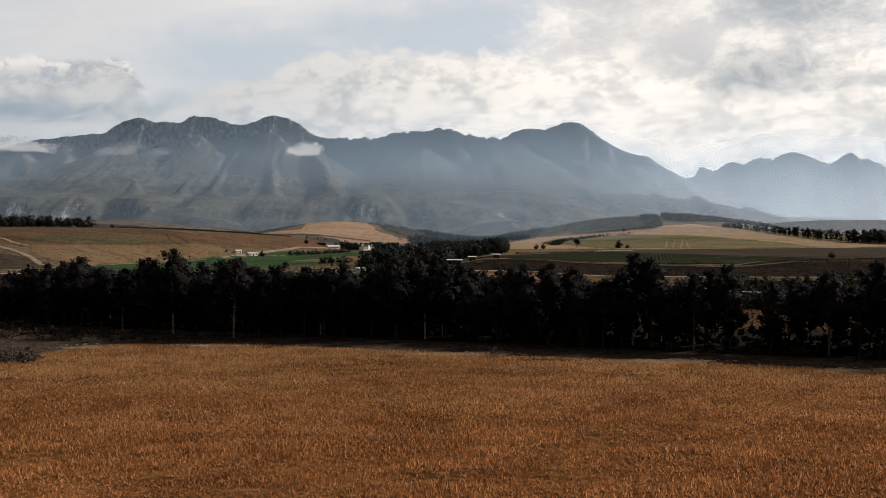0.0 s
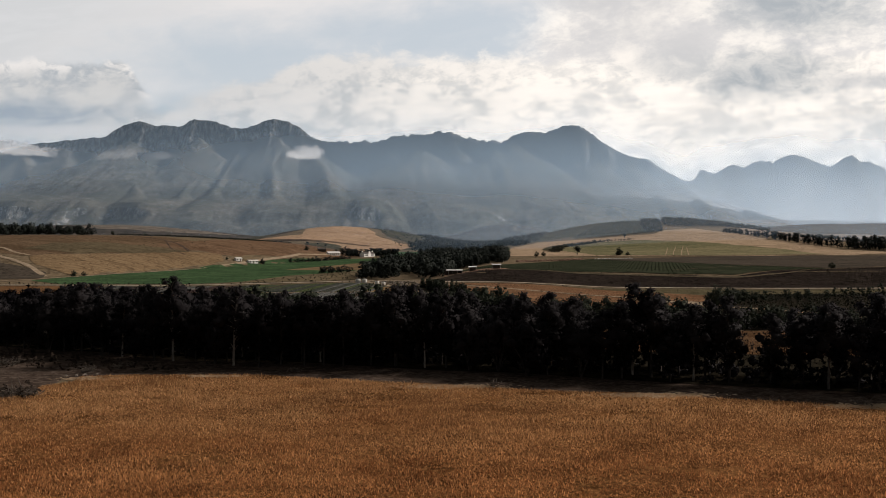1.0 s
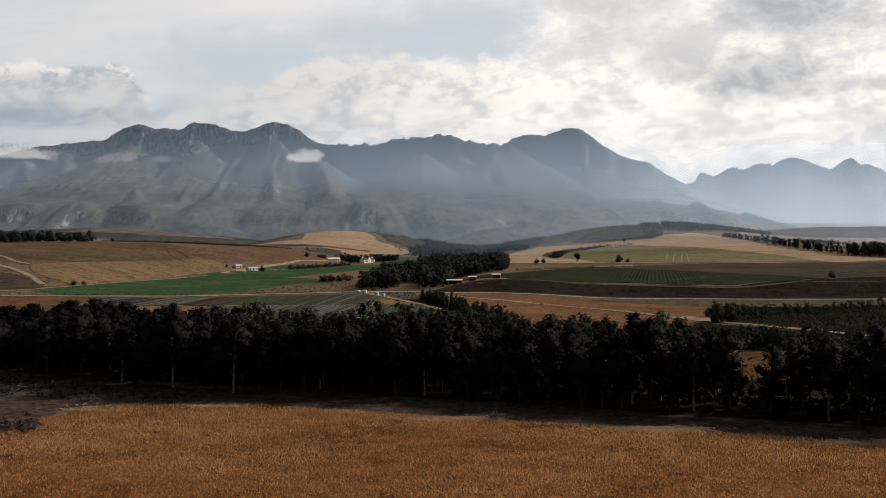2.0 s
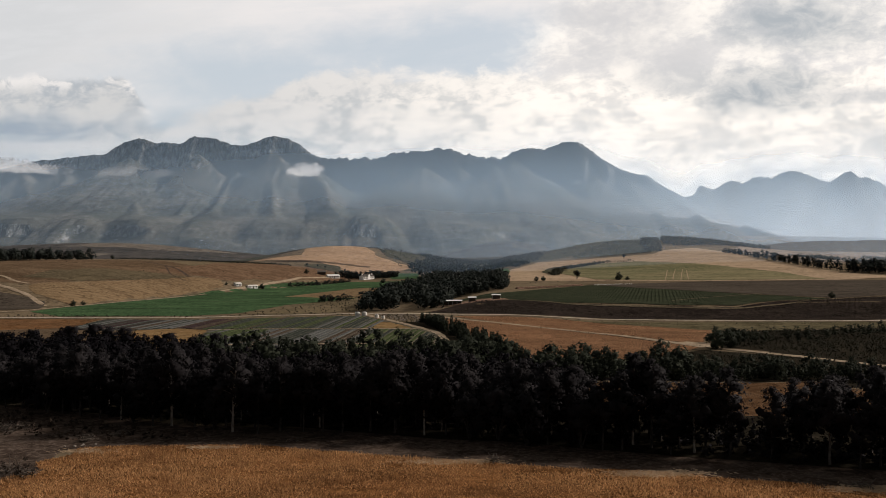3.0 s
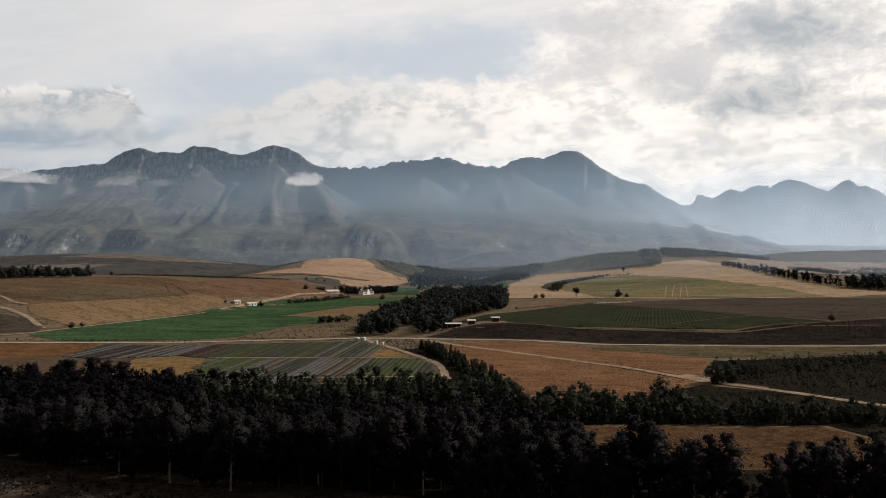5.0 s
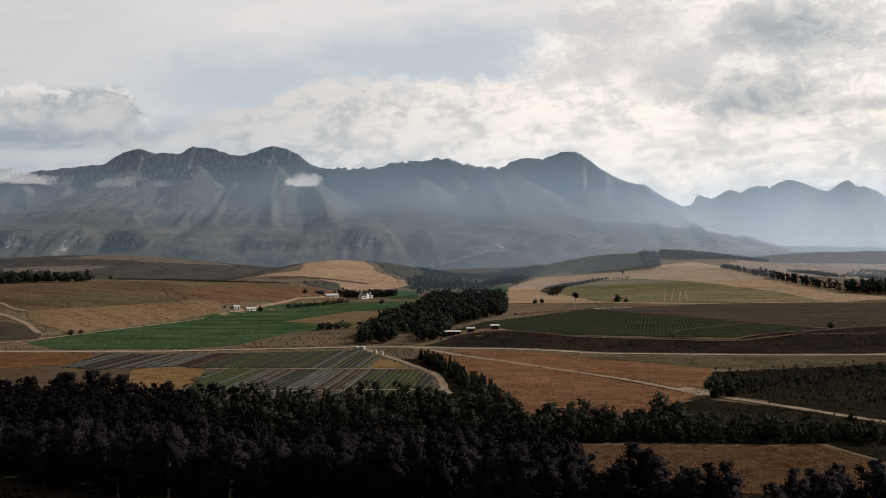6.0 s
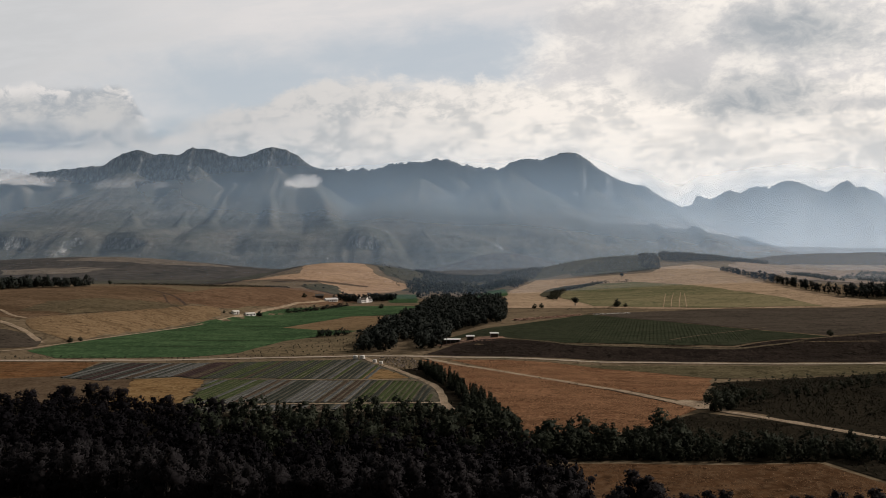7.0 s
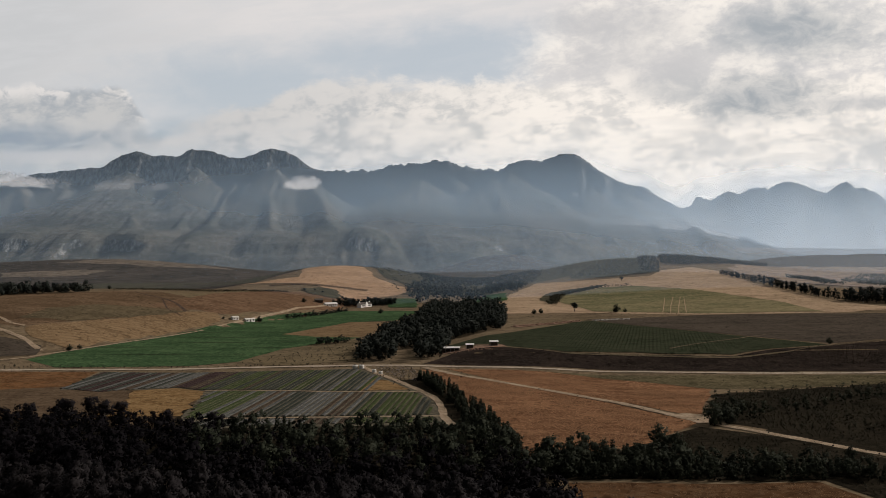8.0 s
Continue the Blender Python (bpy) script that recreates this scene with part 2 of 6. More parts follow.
def mist(name, tint, thickness, top, fade, thin_side=(0, 0), least=0.3, beams=0.3, scale=0.0014, air=None):
    """A see-through sheet that paints haze over what lies behind, thickest near the ground."""
    m = bpy.data.materials.new(name)
    m.use_nodes = True
    n = Nodes(m.node_tree)
    out = n.add("ShaderNodeOutputMaterial")
    where = n.add("ShaderNodeTexCoord").outputs["Object"]
    axis = n.add("ShaderNodeSeparateXYZ")
    n.link(where, axis.inputs[0])
    x, _, z = axis.outputs
    cover = n.ramp(z, top, top - fade)
    if thin_side[0] != thin_side[1]:
        cover = n.math("MULTIPLY", cover, n.ramp(x, thin_side[0], thin_side[1], least, 1.0))
    # slanted noise stands for faint sunbeams, painted into the cover
    drift = n.noise(n.stretch(where, (1, 1, 1.0), turn=(0, -28, 0)), scale, 5, 0.55, 0.4)
    cover = n.math("MULTIPLY", cover, n.ramp(drift, 0.30, 0.70, 1 - beams, 1 + beams))
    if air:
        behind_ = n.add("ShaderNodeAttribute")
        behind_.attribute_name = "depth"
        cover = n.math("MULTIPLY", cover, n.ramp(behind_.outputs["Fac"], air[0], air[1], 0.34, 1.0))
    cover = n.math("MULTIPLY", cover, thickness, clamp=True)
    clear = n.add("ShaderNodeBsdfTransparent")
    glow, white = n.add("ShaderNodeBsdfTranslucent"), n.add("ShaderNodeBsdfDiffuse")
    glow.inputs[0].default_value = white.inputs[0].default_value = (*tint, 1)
    both = n.add("ShaderNodeAddShader")
    n.link(glow.outputs[0], both.inputs[0])
    n.link(white.outputs[0], both.inputs[1])
    mixed = n.add("ShaderNodeMixShader")
    n.link(cover, mixed.inputs[0])
    n.link(clear.outputs[0], mixed.inputs[1])
    n.link(both.outputs[0], mixed.inputs[2])
    n.link(mixed.outputs[0], out.inputs[0])
    return m


def cloud_stuff(name, thickness):
    m = bpy.data.materials.new(name)
    m.use_nodes = True
    n = Nodes(m.node_tree)
    out = n.add("ShaderNodeOutputMaterial")
    where = n.add("ShaderNodeTexCoord").outputs["Generated"]
    axis = n.add("ShaderNodeSeparateXYZ")
    n.link(where, axis.inputs[0])
    dx = n.math("MULTIPLY", n.math("SUBTRACT", axis.outputs[0], 0.5), 2.0)
    dz = n.math("MULTIPLY", n.math("SUBTRACT", axis.outputs[2], 0.42), 2.0)
    far = n.math("SQRT", n.math("ADD", n.math("MULTIPLY", dx, dx), n.math("MULTIPLY", dz, dz)))
    puff = n.noise(n.add("ShaderNodeTexCoord").outputs["Object"], 0.016, 7, 0.62, 0.3)
    edge = n.math("ADD", far, n.math("MULTIPLY", n.math("SUBTRACT", puff, 0.5), 2.4))
    cover = n.math("MULTIPLY", n.ramp(edge, 0.92, 0.38), thickness)
    clear = n.add("ShaderNodeBsdfTransparent")
    glow, white = n.add("ShaderNodeBsdfTranslucent"), n.add("ShaderNodeBsdfDiffuse")
    glow.inputs[0].default_value = white.inputs[0].default_value = (0.93, 0.93, 0.93, 1)
    both = n.add("ShaderNodeMixShader")
    n.link(glow.outputs[0], both.inputs[1])
    n.link(white.outputs[0], both.inputs[2])
    mixed = n.add("ShaderNodeMixShader")
    n.link(cover, mixed.inputs[0])
    n.link(clear.outputs[0], mixed.inputs[1])
    n.link(both.outputs[0], mixed.inputs[2])
    n.link(mixed.outputs[0], out.inputs[0])
    return m


def bark():
    """Dark weathered bark; a stem here and there is bleached."""
    m, n, shader, _ = material("grey bark")
    where = n.add("ShaderNodeTexCoord").outputs["Object"]
    tree = n.add("ShaderNodeObjectInfo").outputs["Random"]
    flake = n.noise(n.stretch(where, (3, 3, 0.8)), 1.5, 6, 0.65)
    dark = n.mix(n.ramp(flake, 0.35, 0.65), (0.018, 0.016, 0.015), (0.055, 0.048, 0.043))
    pale = n.mix(n.ramp(flake, 0.35, 0.65), (0.13, 0.115, 0.10), (0.28, 0.25, 0.22))
    n.put(shader.inputs["Base Color"], n.mix(n.ramp(tree, 0.80, 0.90), dark, pale))
    shader.inputs["Roughness"].default_value = 0.9
    bump = n.add("ShaderNodeBump")
    bump.inputs["Strength"].default_value, bump.inputs["Distance"].default_value = 0.3, 0.05
    n.link(flake, bump.inputs["Height"])
    n.link(bump.outputs[0], shader.inputs["Normal"])
    return m


def straw_blades():
    """Reaped stalks: bleached yellow in drifts, rust-brown between them."""
    m, n, shader, out = material("straw")
    island = n.add("ShaderNodeNewGeometry").outputs["Random Per Island"]
    where = n.add("ShaderNodeTexCoord").outputs["Object"]
    drift = n.noise(n.stretch(where, (0.45, 1, 1)), 0.055, 4, 0.6, 0.5)
    patch = n.noise(n.stretch(where, (0.6, 1, 1), shift=(9, 4, 0)), 0.32, 5, 0.65, 0.3)
    k = n.math("ADD", n.math("MULTIPLY", n.ramp(drift, 0.34, 0.66), 0.20), n.math("MULTIPLY", n.ramp(patch, 0.36, 0.66), 0.26))
    k = n.math("ADD", k, n.math("MULTIPLY", n.math("POWER", island, 2.2), 0.75), clamp=True)
    tint = n.mix(k, (0.100, 0.032, 0.011), (0.68, 0.330, 0.135))
    along = n.add("ShaderNodeSeparateXYZ")
    n.link(where, along.inputs[0])
    dry = n.ramp(n.math("ADD", along.outputs[1], n.math("MULTIPLY", drift, 50.0)), 85.0, 135.0)
    tint = n.mix(n.math("MULTIPLY", dry, 0.75), tint, n.mix(k, (0.125, 0.062, 0.026), (0.60, 0.375, 0.185)))
    n.put(shader.inputs["Base Color"], tint)
    shader.inputs["Roughness"].default_value = 0.8
    glow, both = n.add("ShaderNodeBsdfTranslucent"), n.add("ShaderNodeMixShader")
    n.link(tint, glow.inputs[0])
    both.inputs[0].default_value = 0.45
    n.link(shader.outputs[0], both.inputs[1])
    n.link(glow.outputs[0], both.inputs[2])
    n.link(both.outputs[0], out.inputs[0])
    return m


M_GROUND = earth("dry pasture", (0.12, 0.092, 0.058), (0.17, 0.128, 0.080), (0.21, 0.165, 0.11), 0.012, 0.4, streak=(62, 5.0), amount=0.15, tone=0.70)
M_UPPER = earth("grazed stubble", (0.105, 0.070, 0.042), (0.150, 0.100, 0.060), (0.185, 0.130, 0.082), 0.012, 0.5, streak=(58, 5.0), amount=0.30, tone=0.66)
M_HILLOLIVE = earth("olive pasture", (0.098, 0.080, 0.048), (0.138, 0.108, 0.064), (0.175, 0.135, 0.086), 0.014, 0.5, streak=(58, 5.0), amount=0.25, tone=0.80)
M_OLIVEPATCH = earth("olive regrowth", (0.088, 0.072, 0.044), (0.118, 0.094, 0.056), (0.150, 0.118, 0.074), 0.02, 0.5, streak=(58, 5.0), amount=0.30, tone=0.66)
M_RUST = earth("rust-tinted stubble", (0.125, 0.076, 0.046), (0.170, 0.106, 0.064), (0.205, 0.138, 0.088), 0.02, 0.5, streak=(58, 5.0), amount=0.35, tone=0.66)
M_LOWER = earth("straw slope", (0.165, 0.112, 0.062), (0.220, 0.150, 0.084), (0.265, 0.190, 0.112), 0.014, 0.5, streak=(66, 5.5), amount=0.35, tone=0.65)
M_STUBBLE = earth("stubble soil", (0.062, 0.028, 0.010), (0.125, 0.055, 0.020), (0.225, 0.108, 0.042), 0.07, 2.2)
# dark soil, toned down further for the trees' shade on the strip
M_SOIL = earth("bare soil", (0.056, 0.040, 0.031), (0.084, 0.061, 0.047), (0.14, 0.108, 0.085), 0.06, 1.2, tone=0.62)
M_BROWN = earth("reaped field", (0.13, 0.067, 0.036), (0.215, 0.114, 0.061), (0.34, 0.192, 0.107), 0.02, 0.9, streak=(12, 2.2), amount=0.12, tone=0.64)
M_WHEAT = earth("ripe patch", (0.19, 0.115, 0.050), (0.27, 0.168, 0.076), (0.35, 0.24, 0.12), 0.06, 0.8, tone=0.56)
# darker copy of the orange plot: the trees' shade is in its tone
M_STRIP_SHADED = earth("shade-toned reaped field", (0.13, 0.070, 0.036), (0.20, 0.108, 0.054), (0.24, 0.150, 0.086), 0.05, 0.6, streak=(80, 4.0), amount=0.15, tone=0.37)
M_ORANGE = earth("orange plot", (0.15, 0.076, 0.036), (0.24, 0.120, 0.052), (0.27, 0.165, 0.088), 0.05, 0.6, streak=(80, 4.0), amount=0.15, tone=0.48)
M_GREEN = earth("irrigated lucerne", (0.024, 0.047, 0.022), (0.038, 0.071, 0.032), (0.066, 0.104, 0.048), 0.012, 0.6, streak=(48, 5.0), amount=0.45, tone=0.98)
M_OLIVE = earth("thin grass", (0.075, 0.068, 0.038), (0.125, 0.108, 0.060), (0.18, 0.145, 0.090), 0.03, 0.7, tone=0.57)
M_PLOT = earth("vegetable plot soil", (0.075, 0.070, 0.052), (0.105, 0.095, 0.070), (0.16, 0.14, 0.10), 0.05, 0.8, tone=0.75)
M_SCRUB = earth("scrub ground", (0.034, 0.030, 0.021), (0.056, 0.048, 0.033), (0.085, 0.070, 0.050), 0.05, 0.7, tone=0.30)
M_BANK = earth("dark bank", (0.036, 0.029, 0.025), (0.060, 0.047, 0.039), (0.095, 0.074, 0.060), 0.03, 0.6, tone=0.38)
M_ORCHARD = earth("orchard floor", (0.042, 0.052, 0.030), (0.054, 0.064, 0.038), (0.075, 0.078, 0.050), 0.02, 0.4, tone=0.52)
M_FALLOW = earth("fallow", (0.070, 0.058, 0.046), (0.094, 0.076, 0.060), (0.12, 0.102, 0.078), 0.02, 0.6, tone=0.55)
M_HILLGREEN = earth("hill pasture", (0.090, 0.096, 0.048), (0.172, 0.146, 0.082), (0.20, 0.166, 0.10), 0.007, 0.4, streak=(0, 4.0), amount=0.12, tone=0.88)
M_HILLTAN = earth("straw-pale field", (0.25, 0.182, 0.118), (0.31, 0.226, 0.150), (0.36, 0.27, 0.185), 0.012, 0.4, streak=(75, 4.0), amount=0.12, tone=0.88)
M_ROSE = earth("rosy stubble hill", (0.29, 0.188, 0.112), (0.35, 0.232, 0.142), (0.40, 0.28, 0.180), 0.012, 0.3, streak=(20, 7.0), amount=0.15, tone=0.80)
M_DARKHILL = earth("heath", (0.040, 0.042, 0.028), (0.062, 0.058, 0.038), (0.09, 0.08, 0.055), 0.02, 0.3, tone=0.80)
M_FARHEATH = earth("far slopes", (0.052, 0.045, 0.036), (0.080, 0.066, 0.052), (0.105, 0.088, 0.068), 0.006, 0.06, tone=0.58)
M_FARPALE = earth("far grazed land", (0.10, 0.082, 0.062), (0.15, 0.120, 0.088), (0.18, 0.148, 0.112), 0.008, 0.08, tone=0.80)
M_FARTAN = earth("hazy stubble hills", (0.20, 0.155, 0.115), (0.26, 0.200, 0.150), (0.30, 0.24, 0.185), 0.005, 0.06, tone=0.74)
M_TANPLOT = earth("dry plot edge", (0.11, 0.076, 0.048), (0.16, 0.112, 0.070), (0.20, 0.150, 0.100), 0.05, 0.8, tone=0.48)
M_PATH = earth("grassy path", (0.10, 0.085, 0.055), (0.14, 0.115, 0.075), (0.19, 0.15, 0.105), 0.08, 1.0, tone=0.68)
M_ROAD = earth("gravel", (0.34, 0.28, 0.21), (0.42, 0.35, 0.27), (0.50, 0.43, 0.34), 0.08, 1.5, tone=0.70)
M_TRACK = earth("dirt track", (0.24, 0.18, 0.12), (0.31, 0.24, 0.165), (0.38, 0.31, 0.23), 0.08, 1.5, tone=0.74)
M_RED = earth("red earth yard", (0.15, 0.092, 0.064), (0.21, 0.135, 0.095), (0.27, 0.19, 0.145), 0.08, 0.8)
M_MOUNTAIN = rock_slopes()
M_STRAW = straw_blades()
M_LITTER = foliage("loose straw", (0.12, 0.070, 0.040), (0.34, 0.215, 0.125), spread=0.12, through=0.3, single=0.35)
M_CHAFF = foliage("chaff", (0.26, 0.19, 0.12), (0.52, 0.40, 0.27), spread=0.2, through=0.3)
# near-black, faintly purple: the belt's backlit shade is put into the leaf colour
M_GUM = foliage("shade-dark gum leaves", (0.0078, 0.0072, 0.0080), (0.0225, 0.0205, 0.0212), spread=0.28, through=0.15, single=0.06)
# darker copy of the gum colour for the shaded canopy seen from above
M_CANOPY = foliage("shade-dark canopy leaves", (0.0032, 0.0029, 0.0036), (0.0088, 0.0078, 0.0088), spread=0.16, through=0.12, single=0.05)
M_PINE = foliage("pine needles", (0.014, 0.017, 0.012), (0.042, 0.048, 0.032), spread=0.16, through=0.25, single=0.06)
M_WOODS = foliage("woodland leaves", (0.008, 0.011, 0.010), (0.026, 0.030, 0.025), spread=0.06, single=0.06)
# pale grey-green of the young wood; on far thickets it stands for haze
M_GREYWOOD = foliage("grey-green wood leaves", (0.045, 0.050, 0.042), (0.085, 0.090, 0.074), spread=0.03)
M_SHRUB = foliage("scrub leaves", (0.014, 0.015, 0.010), (0.032, 0.031, 0.020), spread=0.1, single=0.05)
M_VINE = foliage("orchard leaves", (0.021, 0.027, 0.016), (0.032, 0.039, 0.024), spread=0.05)
M_BRUSH = foliage("dry brush", (0.020, 0.015, 0.012), (0.055, 0.041, 0.031), spread=0.2)
M_BARK = bark()
M_DEAD = plain("dead wood", (0.040, 0.033, 0.027), (0.12, 0.10, 0.082), 2.0, 0.9)
M_WHITE = plain("limewash", (0.72, 0.71, 0.68), (0.82, 0.81, 0.78), 0.6, 0.85)
M_THATCH = plain("dark thatch", (0.050, 0.045, 0.040), (0.085, 0.075, 0.065), 1.2, 0.95)
M_TIN = plain("pale sheet roof", (0.40, 0.39, 0.38), (0.54, 0.53, 0.51), 0.5, 0.55)
M_WALLDARK = plain("dark board wall", (0.045, 0.035, 0.030), (0.075, 0.060, 0.050), 0.8, 0.9)
M_PLASTER = plain("grey plaster", (0.40, 0.38, 0.35), (0.52, 0.50, 0.46), 0.6, 0.9)
M_GLASS = plain("dark pane", (0.02, 0.022, 0.025), (0.03, 0.032, 0.035), 0.5, 0.15)
M_TANK = plain("white tank plastic", (0.45, 0.44, 0.41), (0.55, 0.54, 0.50), 0.8, 0.5)
M_STONE = plain("field stone", (0.12, 0.10, 0.085), (0.24, 0.21, 0.18), 1.5, 0.9)
M_LEAFBED = [earth("bed leaves %s" % w, d, m_, l, 0.2, 1.6, tone=0.43) for w, d, m_, l in (
    ("grey", (0.115, 0.118, 0.112), (0.155, 0.158, 0.148), (0.21, 0.21, 0.195)),
    ("green", (0.056, 0.078, 0.034), (0.086, 0.110, 0.046), (0.13, 0.145, 0.075)),
    ("dark", (0.048, 0.056, 0.046), (0.066, 0.074, 0.060), (0.10, 0.10, 0.085)),
    ("brown", (0.070, 0.052, 0.040), (0.10, 0.075, 0.055), (0.15, 0.12, 0.09)),
    ("purple", (0.045, 0.030, 0.030), (0.062, 0.042, 0.040), (0.10, 0.075, 0.07)))]


# ---------------------------------------------------------------- lie of the land
def step(a, b, v):
    t = np.clip((v - a) / (b - a), 0, 1)
    return t * t * (3 - 2 * t)


RNG = np.random.RandomState(7)
TABLE = RNG.rand(256, 256)


def value_noise(x, y):
    """Smooth noise in 0..1 with a cell of one unit."""
    xi, yi = np.floor(x).astype(int), np.floor(y).astype(int)
    fx, fy = x - xi, y - yi
    fx, fy = fx * fx * (3 - 2 * fx), fy * fy * (3 - 2 * fy)
    a, b = TABLE[xi % 256, yi % 256], TABLE[(xi + 1) % 256, yi % 256]
    c, d = TABLE[xi % 256, (yi + 1) % 256], TABLE[(xi + 1) % 256, (yi + 1) % 256]
    return (a * (1 - fx) + b * fx) * (1 - fy) + (c * (1 - fx) + d * fx) * fy


def fbm(x, y, octaves=4):
    total, size = 0.0, 0.5
    for k in range(octaves):
        total = total + size * value_noise(x * 2 ** k + 17 * k, y * 2 ** k + 31 * k)
        size *= 0.5
    return total


def mound(x, y, cx, cy, rx, ry, h, turn=0.0):
    c, s = math.cos(turn), math.sin(turn)
    u, v = ((x - cx) * c + (y - cy) * s) / rx, ((y - cy) * c - (x - cx) * s) / ry
    return h * np.exp(-(u * u + v * v))


def terrain(x, y):
    """Height of the ground in metres."""
    x, y = np.asarray(x, float), np.asarray(y, float)
    z = 1.0 + 0.5 * (fbm(x / 45, y / 45, 2) - 0.375) + 6 * step(200, 900, y) * (fbm(x / 240, y / 240, 2) - 0.375)
    # the valley floor sinks a little to the west
    z = z - 2.6 * step(-20, -150, x) * step(230, 330, y)
    # low ground south of the road in the east
    z = z - 3.2 * step(285, 345, y) * step(25, 95, x) * (1 - step(388, 420, y))
    # terrace above the gravel road, with a scrubby bank
    z = z + 4.2 * step(398, 424, y) * step(-8, 26, x - 0.10 * (y - 420))
    # western hill: rises from a foot line
    foot = np.interp(y, [440, 500, 680, 800, 950, 1250], [-262, -246, -184, -130, -108, -170])
    d1, d2 = (foot - x) * 0.93, y - 478
    d = np.maximum(0, -18 * np.log(np.exp(-np.clip(d1, -400, 900) / 18) + np.exp(-np.clip(d2, -400, 900) / 18)))
    z = z + 29 * (1 - np.exp(-d / 66)) * (1 - 0.85 * step(800, 1250, y))
    # hills of the middle distance
    z = z + mound(x, y, -222, 1500, 175, 330, 40) + mound(x, y, -110, 1620, 120, 240, 13)
    z = z + mound(x, y, 395, 1230, 235, 390, 24)
    z = z + mound(x, y, 490, 1660, 250, 240, 44)
    z = z + mound(x, y, 300, 1560, 130, 200, 12)
    z = z + mound(x, y, -1020, 2450, 430, 300, 52) + mound(x, y, -1700, 2500, 500, 300, 40)
    z = z + mound(x, y, 1150, 2300, 420, 300, 45) + mound(x, y, 1800, 2500, 460, 300, 58) + mound(x, y, 820, 1750, 160, 220, 16) + mound(x, y, 1650, 3000, 700, 350, 40)
    z = z + mound(x, y, 1900, 3700, 900, 260, 95) + mound(x, y, 1000, 3600, 750, 220, 45)
    z = z + mound(x, y, 245, 3150, 230, 160, 70) + mound(x, y, -330, 1900, 160, 260, 14)
    z = z + 60 * step(900, 1300, x) * step(1500, 2600, y) * (fbm(x / 420 + 3, y / 420, 3) - 0.45)
    z = z + 5 * step(1500, 3300, y) + 8 * step(1200, 2200, y) * (fbm(x / 500, y / 500, 3) - 0.45)
    return z


def on_ground(x, y):
    return float(terrain(x, y))


# ---------------------------------------------------------------- building blocks
def fast_mesh(name, verts, faces, mat, smooth=False, normals=None):
    """A mesh from arrays; all faces have the same number of corners."""
    verts, faces = np.asarray(verts, np.float32), np.asarray(faces, np.int32)
    me = bpy.data.meshes.new(name)
    count, corners = faces.shape
    me.vertices.add(len(verts))
    me.vertices.foreach_set("co", verts.ravel())
    me.loops.add(count * corners)
    me.loops.foreach_set("vertex_index", faces.ravel())
    me.polygons.add(count)
    me.polygons.foreach_set("loop_start", np.arange(0, count * corners, corners, dtype=np.int32))
    me.polygons.foreach_set("use_smooth", np.full(count, smooth))
    me.materials.append(mat)
    me.update(calc_edges=True)
    me.validate()
    if normals is not None:
        me.normals_split_custom_set_from_vertices(np.asarray(normals, np.float32))
    return me


def part(name, bm, mat, parent=None, label=""):
    """Links a bmesh as one mesh object, under a thing where parent is given."""
    me = bpy.data.meshes.new(name)
    bm.to_mesh(me)
    bm.free()
    me.materials.append(mat)
    ob = new(name, me)
    if parent:
        ob.parent = parent
    return tagged(ob, label)


def grid_faces(nx, ny):
    i = np.arange(nx * ny).reshape(ny, nx)
    return np.stack([i[:-1, :-1], i[:-1, 1:], i[1:, 1:], i[1:, :-1]], -1).reshape(-1, 4)


# ---------------------------------------------------------------- ground
def build_ground():
    xs = np.concatenate([-np.geomspace(5200, 620, 36), np.arange(-600, 601, 8), np.geomspace(620, 5200, 36)])
    ys = np.concatenate([np.arange(-1600, -50, 100), np.arange(-50, 700, 6), np.arange(700, 1300, 10), np.geomspace(1300, 4960, 90)])
    gx, gy = np.meshgrid(xs, ys)
    verts = np.stack([gx, gy, terrain(gx, gy)], -1).reshape(-1, 3)
    ob = new("ground", fast_mesh("ground", verts, grid_faces(len(xs), len(ys)), M_GROUND, True))
    tagged(ob, "rolling valley floor under dry tan pasture", "ground", kind="structure")


build_ground()


def inside(px, py, poly):
    hit = np.zeros(np.shape(px), bool)
    for (ax, ay), (bx, by) in zip(poly, poly[1:] + poly[:1]):
        cross = ((ay > py) != (by > py)) & (px < (bx - ax) * (py - ay) / (by - ay + 1e-9) + ax)
        hit ^= cross
    return hit


def draped(name, bm, cell, lift, mat, label, category):
    """Cuts a flat outline by a grid and lays it on the ground."""
    co = np.array([v.co[:] for v in bm.verts])
    for axis in (0, 1):
        low, high = co[:, axis].min(), co[:, axis].max()
        for at in np.arange(math.floor(low / cell) * cell + cell, high, cell):
            place, normal = [0, 0, 0], [0, 0, 0]
            place[axis], normal[axis] = at, 1
            bmesh.ops.bisect_plane(bm, geom=bm.verts[:] + bm.edges[:] + bm.faces[:], plane_co=place, plane_no=normal)
    bmesh.ops.triangulate(bm, faces=[f for f in bm.faces if len(f.verts) > 4])
    co = np.array([v.co[:] for v in bm.verts])
    for v, z in zip(bm.verts, terrain(co[:, 0], co[:, 1])):
        v.co.z = z + lift
    for f in bm.faces:
        f.smooth = True
        if f.normal.z < 0:
            f.normal_flip()
    return tagged(part(name, bm, mat), label, category, kind="structure")


